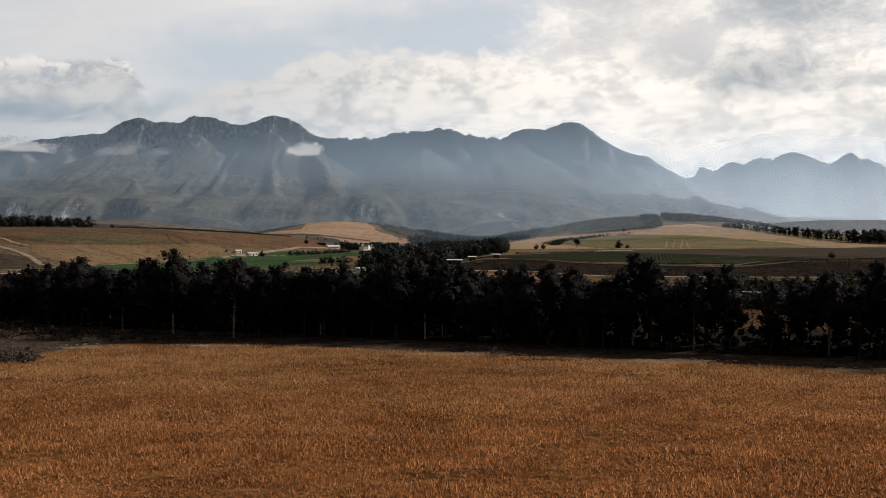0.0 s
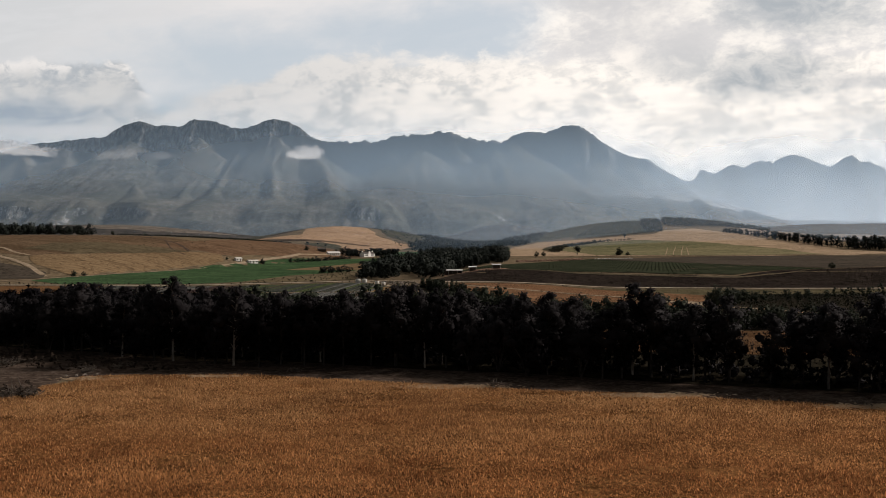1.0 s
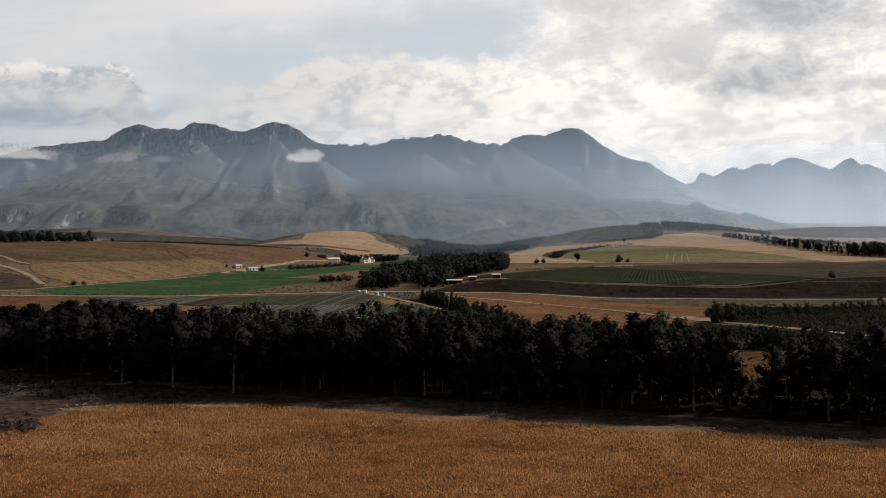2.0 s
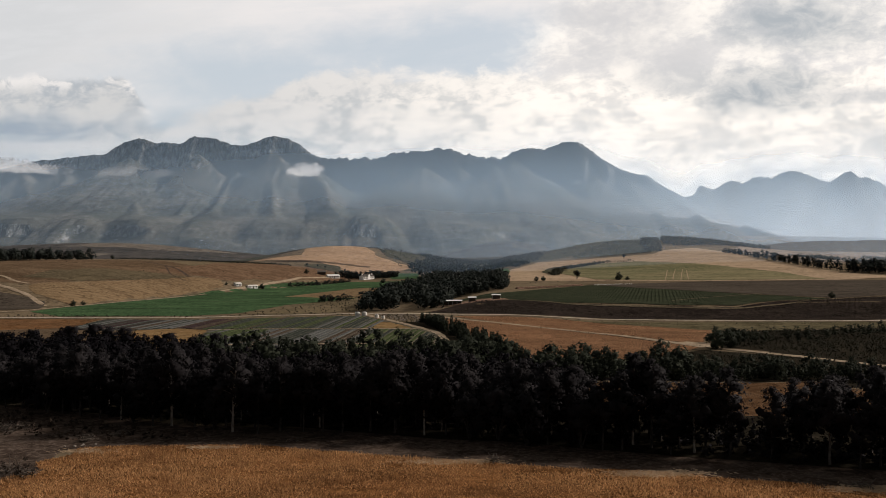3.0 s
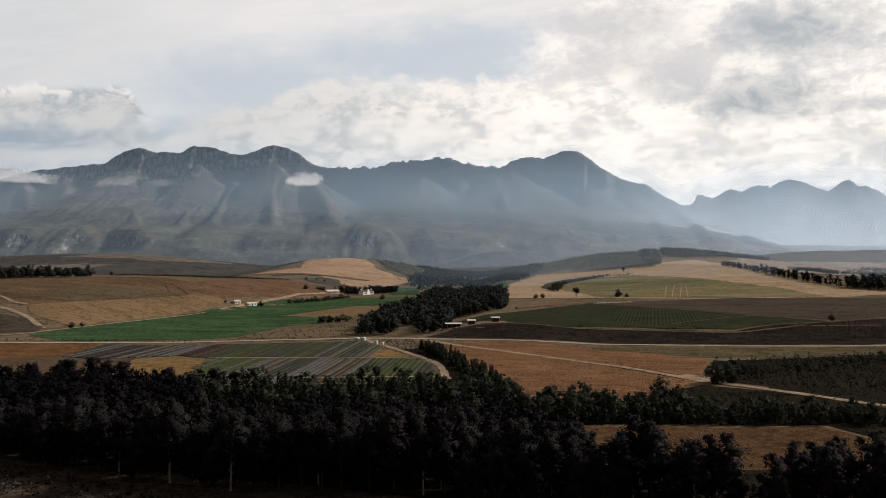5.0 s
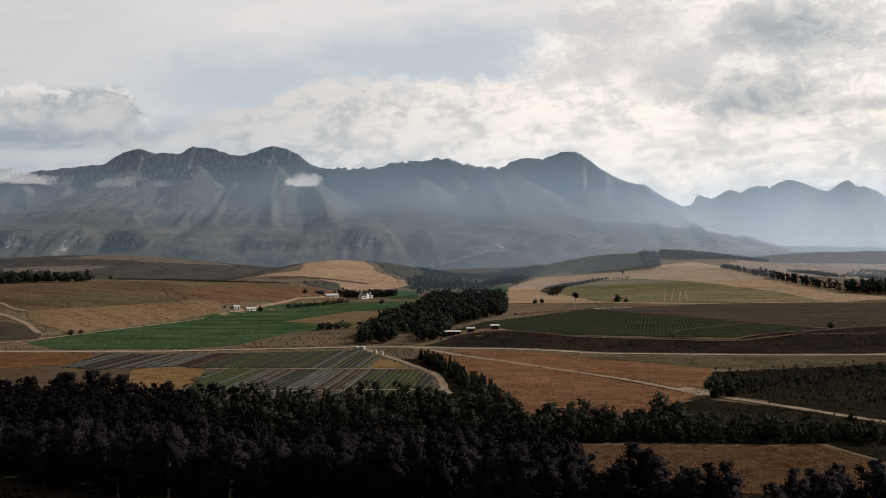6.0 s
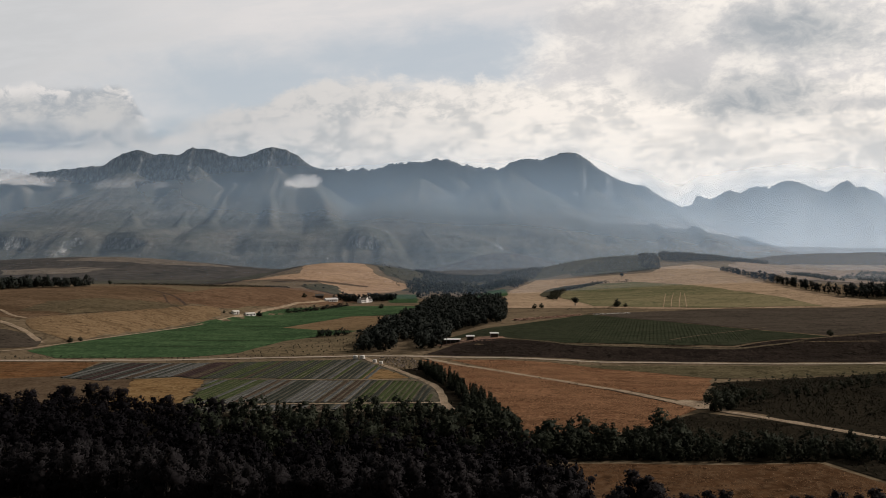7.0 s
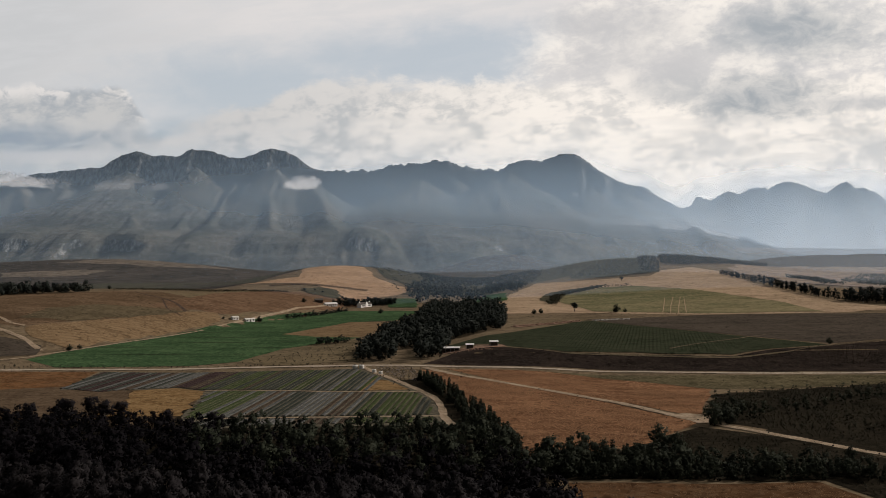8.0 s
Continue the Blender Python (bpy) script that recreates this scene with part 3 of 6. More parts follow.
def uneven(poly, step_=12.0, swing=1.2, seed=1):
    """The outline with more corners, wandering a little as field edges do."""
    rnd, out = random.Random(seed), []
    for (ax, ay), (bx, by) in zip(poly, poly[1:] + poly[:1]):
        far = math.hypot(bx - ax, by - ay)
        k = max(1, int(far / step_))
        for i in range(k):
            t = i / k
            w = 0 if i == 0 else swing
            out.append((ax + (bx - ax) * t + rnd.uniform(-w, w), ay + (by - ay) * t + rnd.uniform(-w, w)))
    return out


def field(name, poly, mat, lift, label, cell=12.0, swing=1.2, step_=12.0):
    bm = bmesh.new()
    bm.faces.new([bm.verts.new((x, y, 0)) for x, y in uneven(poly, step_, swing, len(label))])
    bmesh.ops.triangulate(bm, faces=bm.faces[:])
    return draped(name, bm, cell, lift, mat, label, "field")


def smooth_line(points, gap=6.0):
    pts = np.array(points, float)
    far = np.concatenate([[0], np.cumsum(np.hypot(*np.diff(pts, axis=0).T))])
    at = np.linspace(0, far[-1], max(4, int(far[-1] / gap)))
    line = np.stack([np.interp(at, far, pts[:, 0]), np.interp(at, far, pts[:, 1])], -1)
    for _ in range(3):
        line[1:-1] = 0.25 * line[:-2] + 0.5 * line[1:-1] + 0.25 * line[2:]
    return line


def road(name, points, width, mat, lift, label, ruts=False):
    """A worn strip with a slightly crowned middle and ragged verges."""
    line = smooth_line(points, 4.0)
    turn = np.gradient(line, axis=0)
    turn /= np.linalg.norm(turn, axis=1)[:, None]
    off = np.stack([-turn[:, 1], turn[:, 0]], -1)
    rnd = np.random.RandomState(len(points) * 7)
    cols = np.array([-0.5, -0.3, -0.12, 0.12, 0.3, 0.5])
    rows = []
    for c in cols:
        ragged = rnd.uniform(-0.12, 0.12, len(line)) * width * (abs(c) == 0.5)
        p = line + off * ((c * width) + ragged)[:, None]
        crown = (0.02 if abs(c) == 0.5 else 0.06 if abs(c) < 0.2 else 0.0 if ruts else 0.05)
        rows.append(np.column_stack([p, terrain(p[:, 0], p[:, 1]) + lift + crown]))
    verts = np.stack(rows, 1).reshape(-1, 3)
    ob = new(name, fast_mesh(name, verts, grid_faces(len(cols), len(line)), mat, True))
    return tagged(ob, label, "road", kind="structure")


# broad covers first, then what lies on them
field("stubble_field", [(-64, 108), (-60, 112), (-62.5, 117), (-59, 121), (-60, 125), (-52, 127), (-31, 126.5), (1, 117), (30, 110.5), (59, 101.5), (120, 86), (130, -40), (-130, -40), (-120, 104)],
      M_STUBBLE, 0.06, "wide field of coarse orange-brown cereal stubble", 6.0, 0.9, 3.0)
field("bare_strip", [(-150, 150), (-92, 164), (-50, 142), (-14, 137), (14, 128), (44, 119), (64, 113), (125, 95), (120, 84), (59, 99.5), (30, 108.5), (1, 115), (-31, 124), (-62, 124), (-60, 110), (-64, 106), (-150, 100)],
      M_SOIL, 0.03, "strip of dark bare soil before the tree belt", 6.0, 0.5, 5.0)
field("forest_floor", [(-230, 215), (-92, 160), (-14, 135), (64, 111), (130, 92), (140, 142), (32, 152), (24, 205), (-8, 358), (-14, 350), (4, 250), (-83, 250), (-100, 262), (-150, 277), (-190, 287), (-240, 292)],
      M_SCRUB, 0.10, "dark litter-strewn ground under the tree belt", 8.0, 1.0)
field("strip_field", [(31, 186), (70, 184), (92, 185), (101, 160), (112, 142), (90, 143), (32, 153)], M_STRIP_SHADED, 0.14, "small sunlit reaped field behind the tree belt", 8.0, 0.8)
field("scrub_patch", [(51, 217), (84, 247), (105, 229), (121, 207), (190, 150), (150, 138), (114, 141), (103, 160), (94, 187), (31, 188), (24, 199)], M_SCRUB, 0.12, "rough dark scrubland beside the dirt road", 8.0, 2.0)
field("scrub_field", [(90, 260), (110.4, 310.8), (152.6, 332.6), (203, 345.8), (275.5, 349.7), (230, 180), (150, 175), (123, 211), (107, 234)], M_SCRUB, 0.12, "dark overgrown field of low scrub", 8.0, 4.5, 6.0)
field("reaped_field", [(-10, 380), (-1, 349), (14, 279), (22, 238), (22, 206), (50, 219), (62, 226), (86, 254), (50.3, 310), (30, 335.3), (-2, 380)], M_BROWN, 0.14, "reaped russet field narrowing to a point", 8.0, 0.8)
field("upper_reaped_field", [(4, 380), (55.3, 376.9), (90.9, 359.3), (119, 334), (90, 262), (52.5, 312.7), (30, 338.3)], M_BROWN, 0.14, "reaped brown field between two dirt roads", 8.0, 0.8)
field("grass_strip", [(53.1, 376.9), (166.1, 373.6), (274.9, 372.2), (243.1, 355.2), (203, 346.9), (153, 335.5), (119, 334), (101.5, 351)], M_OLIVE, 0.16, "olive strip of thin grass along the gravel road", 8.0, 1.0)
field("orange_plot", [(-420, 402), (-179, 399), (-173, 352), (-200, 344), (-420, 350)], M_ORANGE, 0.14, "orange-tan plot with faint plough lines", 8.0, 0.8)
field("plot_edge", [(-420, 350), (-200, 344), (-173, 352), (-172, 343), (-137, 339), (-118, 340), (-102, 331), (-92, 250), (-150, 270), (-240, 285), (-420, 300)], M_TANPLOT, 0.125, "dry brown edge of the plots before the wood", 8.0, 1.2)
field("vegetable_plot", [(-178, 399), (-40, 384), (-31, 365), (-11, 322), (-3, 301), (1, 253), (-83, 250), (-92, 270), (-103, 331), (-119, 341), (-137, 340), (-150, 334), (-172, 344)], M_PLOT, 0.12, "grey-green vegetable plot laid out in beds", 8.0, 0.6)
field("ripe_patch", [(-137, 337), (-119, 342), (-103, 331), (-93, 272), (-126, 272), (-123, 298)], M_WHEAT, 0.30, "golden patch of ripe crop among the beds", 6.0, 1.6, 4.0)
field("golden_corner", [(-32, 352), (-24, 346), (-13, 322), (-34, 320)], M_WHEAT, 0.20, "small golden dry corner beside the track", 6.0, 0.6, 5.0)
field("road_junction", [(80, 265), (86, 269), (91, 266), (94, 259), (91, 253), (85, 252)], M_TRACK, 0.27, "wide pale dusty junction of the dirt road", 5.0, 0.8, 4.0)
field("lucerne_field", [(-245, 450), (-241, 491), (-213, 597), (-188, 684), (-158, 759), (-114, 847), (-21, 794), (-41, 681), (-82, 684), (-124, 593), (-92, 562), (-58, 546), (-71, 528), (-102, 492), (-115, 432), (-140, 418), (-210, 415)],
      M_GREEN, 0.16, "bright green irrigated field on the valley floor", 10.0, 1.0)
field("farm_meadow", [(-75, 1031), (-34, 1015), (-26, 851), (-58, 865)], M_GREEN, 0.3, "green meadow beside the farmhouse", 16.0, 2.0)
field("stream_meadow", [(40, 940), (62, 1052), (88, 1020), (76, 882), (52, 850)], M_GREEN, 0.9, "small green meadow between dark woods", 16.0, 2.0)
field("thin_pasture", [(-124, 593), (-82, 684), (-45, 671), (-47, 607), (-58, 546), (-92, 562)], M_LOWER, 0.14, "worn patch of thin dry pasture", 10.0, 2.0)
field("rough_meadow", [(-115, 429), (-102, 492), (-56, 538), (-40, 470), (-46, 413), (-91, 409)], M_HILLOLIVE, 0.14, "dull rough meadow beside the road", 10.0, 2.0)
field("road_bank", [(-9, 402), (12, 440), (33, 442), (68, 416), (158.5, 411), (225, 434), (290, 466), (330, 460), (253.3, 390.6), (211.7, 383.1), (149.4, 387.7), (64.9, 395.7), (20, 393)], M_BANK, 0.16, "dark scrubby bank above the gravel road", 8.0, 1.2)
field("orchard_floor", [(3, 478), (46, 523), (119, 617), (141, 577), (182, 509), (223, 438), (158, 413), (68, 419), (33, 447)], M_ORCHARD, 0.2, "dark green ground under orchard rows", 10.0, 1.0)
field("fallow_field", [(119, 625), (222, 652), (420, 650), (380, 540), (300, 476), (228, 444), (180, 515), (143, 578)], M_FALLOW, 0.2, "dull brown fallow field above the orchard", 12.0, 1.5)
field("pale_hill_field", [(56, 829), (95, 1010), (159, 1290), (270, 1230), (332, 1210), (385, 1330), (470, 1420), (520, 1340), (470, 1200), (425, 1090), (405, 950), (400, 814), (420, 690), (321, 655), (224, 656), (137, 686), (60, 690)], M_HILLTAN, 0.3, "straw-pale stubble field over a rounded hill", 16.0, 2.5, 20.0)
field("hill_pasture", [(139, 916), (216, 1030), (258, 1020), (311, 910), (345, 760), (338, 668), (228, 668), (141, 703), (130, 837)], M_HILLGREEN, 0.55, "green and tan pasture on the rounded hill", 16.0, 2.5, 20.0)
field("rosy_hill_field", [(-320, 1215), (-240, 1290), (-265, 1450), (-250, 1560), (-190, 1600), (-150, 1500), (-110, 1330), (-60, 1240), (-48, 1120), (-125, 955), (-150, 1090), (-197, 1190)], M_ROSE, 0.5, "rosy tan stubble field on a far hill", 20.0, 4.0, 25.0)
field("heath_patch", [(-205, 1110), (-182, 1150), (-156, 1140), (-136, 1041), (-131, 955), (-172, 1001)], M_DARKHILL, 0.9, "dark heath patch on the rosy hill", 16.0, 4.0)
field("dry_gully", [(-262, 1150), (-215, 1172), (-160, 1168), (-112, 1150), (-112, 1166), (-165, 1190), (-220, 1196), (-262, 1172)], M_UPPER, 0.95, "brown dry gully across the rosy hill", 12.0, 4.0, 10.0)
field("east_heath", [(-140, 1540), (-95, 1350), (-40, 1240), (30, 1230), (60, 1600), (-60, 1720)], M_DARKHILL, 0.8, "dark heath slope beside the rosy hill", 24.0, 6.0, 25.0)
field("west_heath", [(-900, 1480), (-520, 1300), (-300, 1230), (-280, 1500), (-380, 1750), (-800, 1900)], M_DARKHILL, 0.8, "dark heath slopes behind the western hill", 30.0, 8.0, 30.0)
field("valley_floor_far", [(-60, 1100), (70, 1060), (160, 1320), (280, 1420), (320, 2000), (100, 2300), (-120, 2200), (-60, 1700), (40, 1500)], M_DARKHILL, 0.6, "dark wooded floor of the far valley", 30.0, 6.0, 30.0)
field("upper_stubble", [(-420, 580), (-420, 700), (-334, 775), (-290, 790), (-240, 742), (-213, 715), (-233, 666), (-262, 587), (-289, 530), (-340, 528)], M_UPPER, 0.12, "reddish-brown grazed stubble on the western hill", 6.0, 2.5, 12.0)
field("lower_stubble", [(-288, 528), (-261, 585), (-232, 664), (-206, 703), (-196, 674), (-214, 598), (-244, 505), (-262, 508), (-275, 511)], M_LOWER, 0.17, "pale straw-coloured lower slope of the western hill", 6.0, 2.0, 10.0)
field("olive_slope", [(-290, 790), (-262, 850), (-215, 930), (-181, 935), (-155, 880), (-150, 837), (-188, 700), (-206, 703), (-213, 715), (-240, 742)], M_HILLOLIVE, 0.12, "olive-tinted grazed slope above the cottages", 6.0, 2.0, 10.0)
field("olive_patch", [(-307, 552), (-311, 598), (-289, 649), (-255, 661), (-225, 674), (-249, 609), (-278, 559)], M_OLIVEPATCH, 0.28, "dull olive patch of regrowth on the western hill", 6.0, 3.5, 9.0)
field("rust_patch", [(-256, 676), (-241, 809), (-196, 1011), (-136, 1012), (-96, 922), (-160, 767), (-202, 698)], M_RUST, 0.24, "rust-tinted stubble across the western hill", 6.0, 3.5, 9.0)
field("scrub_bank", [(-340, 500), (-300, 506), (-262, 500), (-250, 470), (-300, 455), (-420, 460), (-440, 520)], M_FALLOW, 0.24, "dark scrubby bank at the foot of the western hill", 8.0, 2.0)
field("far_slopes", [(-2600, 3250), (-2200, 1500), (-900, 1180), (-420, 1020), (-330, 1200), (-265, 1450), (-250, 1570), (-150, 1560), (-60, 1720), (-120, 2200), (200, 2350), (520, 2500), (760, 2900), (760, 3330), (0, 3330)], M_FARHEATH, 0.7, "brown heath slopes below the mountains", 45.0, 10.0, 60.0)
field("hill_heath", [(225, 1300), (300, 1262), (352, 1275), (442, 1590), (420, 1700), (280, 1640)], M_DARKHILL, 0.9, "heath slope below the hill wood", 24.0, 5.0, 25.0)
field("far_pale_slope", [(-1180, 2330), (-860, 2290), (-640, 2370), (-760, 2440), (-1050, 2450)], M_FARPALE, 1.2, "pale grazed slope before the mountains", 40.0, 10.0, 40.0)
field("far_pale_strip", [(-1258, 2170), (-1040, 2219), (-945, 2209), (-1033, 2105), (-1203, 2076)], M_FARPALE, 1.2, "pale strip of grazed land on the far slope", 40.0, 10.0, 40.0)
field("scrub_strip", [(117, 811), (115, 889), (132, 963), (158, 1014), (185, 1039), (231, 1081), (222, 1047), (181, 978), (151, 928), (128, 841)], M_DARKHILL, 0.75, "dark overgrown strip along the hill pasture", 12.0, 3.0, 12.0)
field("far_east_heath", [(720, 2250), (820, 2120), (1150, 2060), (1500, 2150), (1900, 2230), (2350, 2450), (2300, 2940), (1000, 2940), (800, 2600)], M_FARHEATH, 1.6, "dark hazy heath hills of the eastern valley", 40.0, 14.0, 40.0)
field("far_east_field", [(460, 1010), (600, 960), (1000, 1350), (1700, 2300), (2000, 3100), (900, 3300), (800, 2400), (700, 1800), (560, 1480)], M_FARTAN, 1.0, "hazy pale fields in the eastern valley", 40.0, 10.0, 40.0)

road("gravel_road", [(-420, 404), (-247, 406), (-175, 406), (-115, 406), (-65, 399), (-44, 397), (-13, 394), (23, 387), (63, 388.6), (106, 388.1), (146.1, 381.2), (187.6, 378.3), (236.5, 379.1), (442.7, 392.1)], 4.6, M_ROAD, 0.26, "pale gravel road across the valley")
road("dirt_road", [(-9, 388), (5, 366), (30, 335.3), (50.4, 312.3), (68, 288.1), (82, 264), (87, 255), (104, 234), (119, 214), (160, 165), (185, 130)], 3.6, M_TRACK, 0.24, "pale dirt road slanting between fields", True)
road("plot_track", [(-40, 392), (-32, 369), (-21, 348), (-10, 322), (-2, 302), (0, 284), (1, 264), (5, 246)], 3.0, M_TRACK, 0.24, "curving dirt track round the beds", True)
road("hill_track", [(-300, 425), (-250, 455), (-240, 492), (-224, 545), (-208, 592), (-186, 686), (-160, 767), (-138, 850), (-118, 950)], 4.0, M_TRACK, 0.24, "dirt track along the foot of the hill", True)
road("bank_track", [(-340, 540), (-311, 524), (-289, 513), (-275, 505), (-258, 492)], 3.5, M_TRACK, 0.24, "dirt track climbing the western bank", True)
road("orchard_path", [(-4, 452), (14, 446), (34, 440), (68, 415.5), (113, 412), (158, 409), (192, 416), (224, 435), (300, 478)], 1.5, M_PATH, 0.26, "narrow path below the orchard", True)
road("hill_furrow", [(-298, 756), (-275, 733), (-258, 718), (-246, 705), (-227, 677)], 3.0, M_SOIL, 0.26, "dark furrow across the grazed hill")
road("hill_furrow", [(-262, 716), (-240, 668), (-222, 655)], 1.4, M_SOIL, 0.26, "dark furrow across the grazed hill")
road("spur_track", [(-330, 556), (-314, 547), (-308, 540), (-302, 534), (-290, 532)], 2.6, M_TRACK, 0.26, "short dirt track on the western hill", True)
road("orchard_lane", [(128, 425), (134, 432), (152, 450), (180, 470), (210, 493)], 1.6, M_PATH, 0.34, "pale lane through the orchard", True)
for left, right, y in ((-240, -114, 472), (-234, -98, 507), (-223, -72, 540), (-212, -130, 575), (-203, -126, 612), (-192, -108, 650), (-180, -60, 706), (-168, -50, 742)):
    road("wheel_line", [(left + 4, y + 3), (left * 0.7 + right * 0.3, y - 1), (left * 0.35 + right * 0.65, y - 3), (right - 5, y - 7)], 1.3, M_ORCHARD, 0.25, "dark wheel line through the green field", True)
for x0 in (196, 217):
    road("field_tramline", [(x0, 672), (x0 + 27, 760), (x0 + 50, 835)], 0.8, M_HILLTAN, 0.66, "worn wheel line through the hill pasture", True)
road("field_tramline", [(203, 672), (230, 760), (258, 845)], 0.8, M_HILLTAN, 0.66, "worn wheel line through the hill pasture", True)
road("field_tramline", [(210, 672), (238, 760), (266, 845)], 0.8, M_HILLTAN, 0.66, "worn wheel line through the hill pasture", True)


# ---------------------------------------------------------------- mountains
RIDGE_X = [-3400, -2700, -2358, -2153, -1974, -1931, -1897, -1845, -1785, -1726, -1674, -1529, -1486, -1452, -1349, -1289, -1238, -1195, -1143, -1101, -1066, -1023, -972, -921, -869, -818, -775, -741, -681, -527, -390, -356, -287, -184, -116, -64, -13, 67, 135, 204, 324, 366, 384, 465, 598, 702, 753, 796, 839, 890, 984, 1078, 1197, 1249, 1360, 1436, 1560, 1900, 2400]
RIDGE_Z = [300, 500, 579, 598, 619, 648, 669, 692, 706, 692, 681, 677, 707, 716, 705, 689, 665, 661, 667, 681, 700, 711, 716, 704, 681, 652, 617, 600, 586, 586, 580, 597, 611, 620, 622, 630, 643, 626, 608, 594, 585, 589, 610, 640, 640, 670, 676, 669, 645, 607, 541, 499, 474, 440, 376, 340, 250, 110, 0]
EAST_X = [900, 1400, 1587, 1602, 1624, 1652, 1680, 1707, 1744, 1782, 1828, 1893, 1930, 1967, 2005, 2032, 2056, 2073, 2106, 2162, 2209, 2264, 2319, 2384, 2439, 2495, 2542, 2574, 2607, 2634, 2681, 2708, 2755, 2821, 3100, 3500]
EAST_Z = [150, 330, 394, 424, 450, 449, 431, 423, 441, 467, 485, 459, 481, 499, 507, 495, 503, 488, 513, 535, 544, 531, 506, 478, 467, 500, 533, 540, 518, 495, 502, 484, 469, 420, 450, 300]
# spurs that come down from the crest: (x, y, z) of each crest line from the cliff's foot to the bench, and how steep its flanks are
SPURS = [
    (0.60, ((-3000, 4330, 470), (-2860, 4000, 330), (-2700, 3600, 225))),
    (0.60, ((-2700, 4330, 476), (-2520, 4050, 345), (-2330, 3700, 236))),
    (0.62, ((-2382, 4330, 470), (-2198, 4050, 343), (-2049, 3700, 236))),
    (0.62, ((-2157, 4360, 505), (-2033, 4050, 348), (-1884, 3700, 235))),
    (0.56, ((-1803, 4360, 560), (-1671, 4050, 392), (-1459, 3600, 222))),
    (0.66, ((-1400, 4370, 570), (-1340, 4050, 361), (-1254, 3650, 223))),
    (0.66, ((-1175, 4310, 470), (-1160, 4050, 366), (-1093, 3600, 214))),
    (0.66, ((-959, 4340, 560), (-930, 4100, 425), (-804, 3600, 213))),
    (0.58, ((-747, 4310, 490), (-656, 4100, 410), (-502, 3550, 214))),
    (0.50, ((-144, 4350, 500), (-105, 4050, 335), (-54, 3600, 186))),
    (0.72, ((-306, 4390, 490), (-262, 4200, 312), (-223, 3800, 186))),
    (0.72, ((78, 4390, 505), (96, 4150, 338), (113, 3700, 192))),
    (0.54, ((291, 4330, 501), (310, 4150, 424), (375, 3600, 194), (548, 3350, 141))),
    (0.60, ((409, 4390, 538), (511, 4150, 388), (616, 3600, 172))),
    (0.55, ((860, 4330, 440), (850, 4050, 290), (830, 3600, 150))),
    (0.55, ((1049, 4330, 418), (1072, 4000, 272), (1098, 3600, 144))),
    (0.55, ((1242, 4330, 350), (1281, 4000, 256), (1313, 3600, 135))),
    (0.55, ((1480, 4330, 260), (1530, 4000, 190), (1600, 3600, 100))),
]
# height of the bench below the spurs, notched where the streams leave it
BENCH_X = [-3400, -2300, -1931, -1560, -1240, -1175, -1115, -818, -660, -607, -540, -446, -322, -223, -169, -120, -50, 297, 545, 792, 1200, 2400]
BENCH_Z = [190, 200, 202, 205, 186, 168, 186, 193, 180, 172, 190, 200, 196, 176, 118, 142, 168, 158, 140, 108, 80, 50]


def ridged(x, y, octaves=5):
    """Sharp-crested noise in about 0..1."""
    total, size = 0.0, 0.55
    for k in range(octaves):
        total = total + size * (1 - np.abs(2 * value_noise(x * 2 ** k + 13 * k, y * 2 ** k + 29 * k) - 1))
        size *= 0.48
    return total


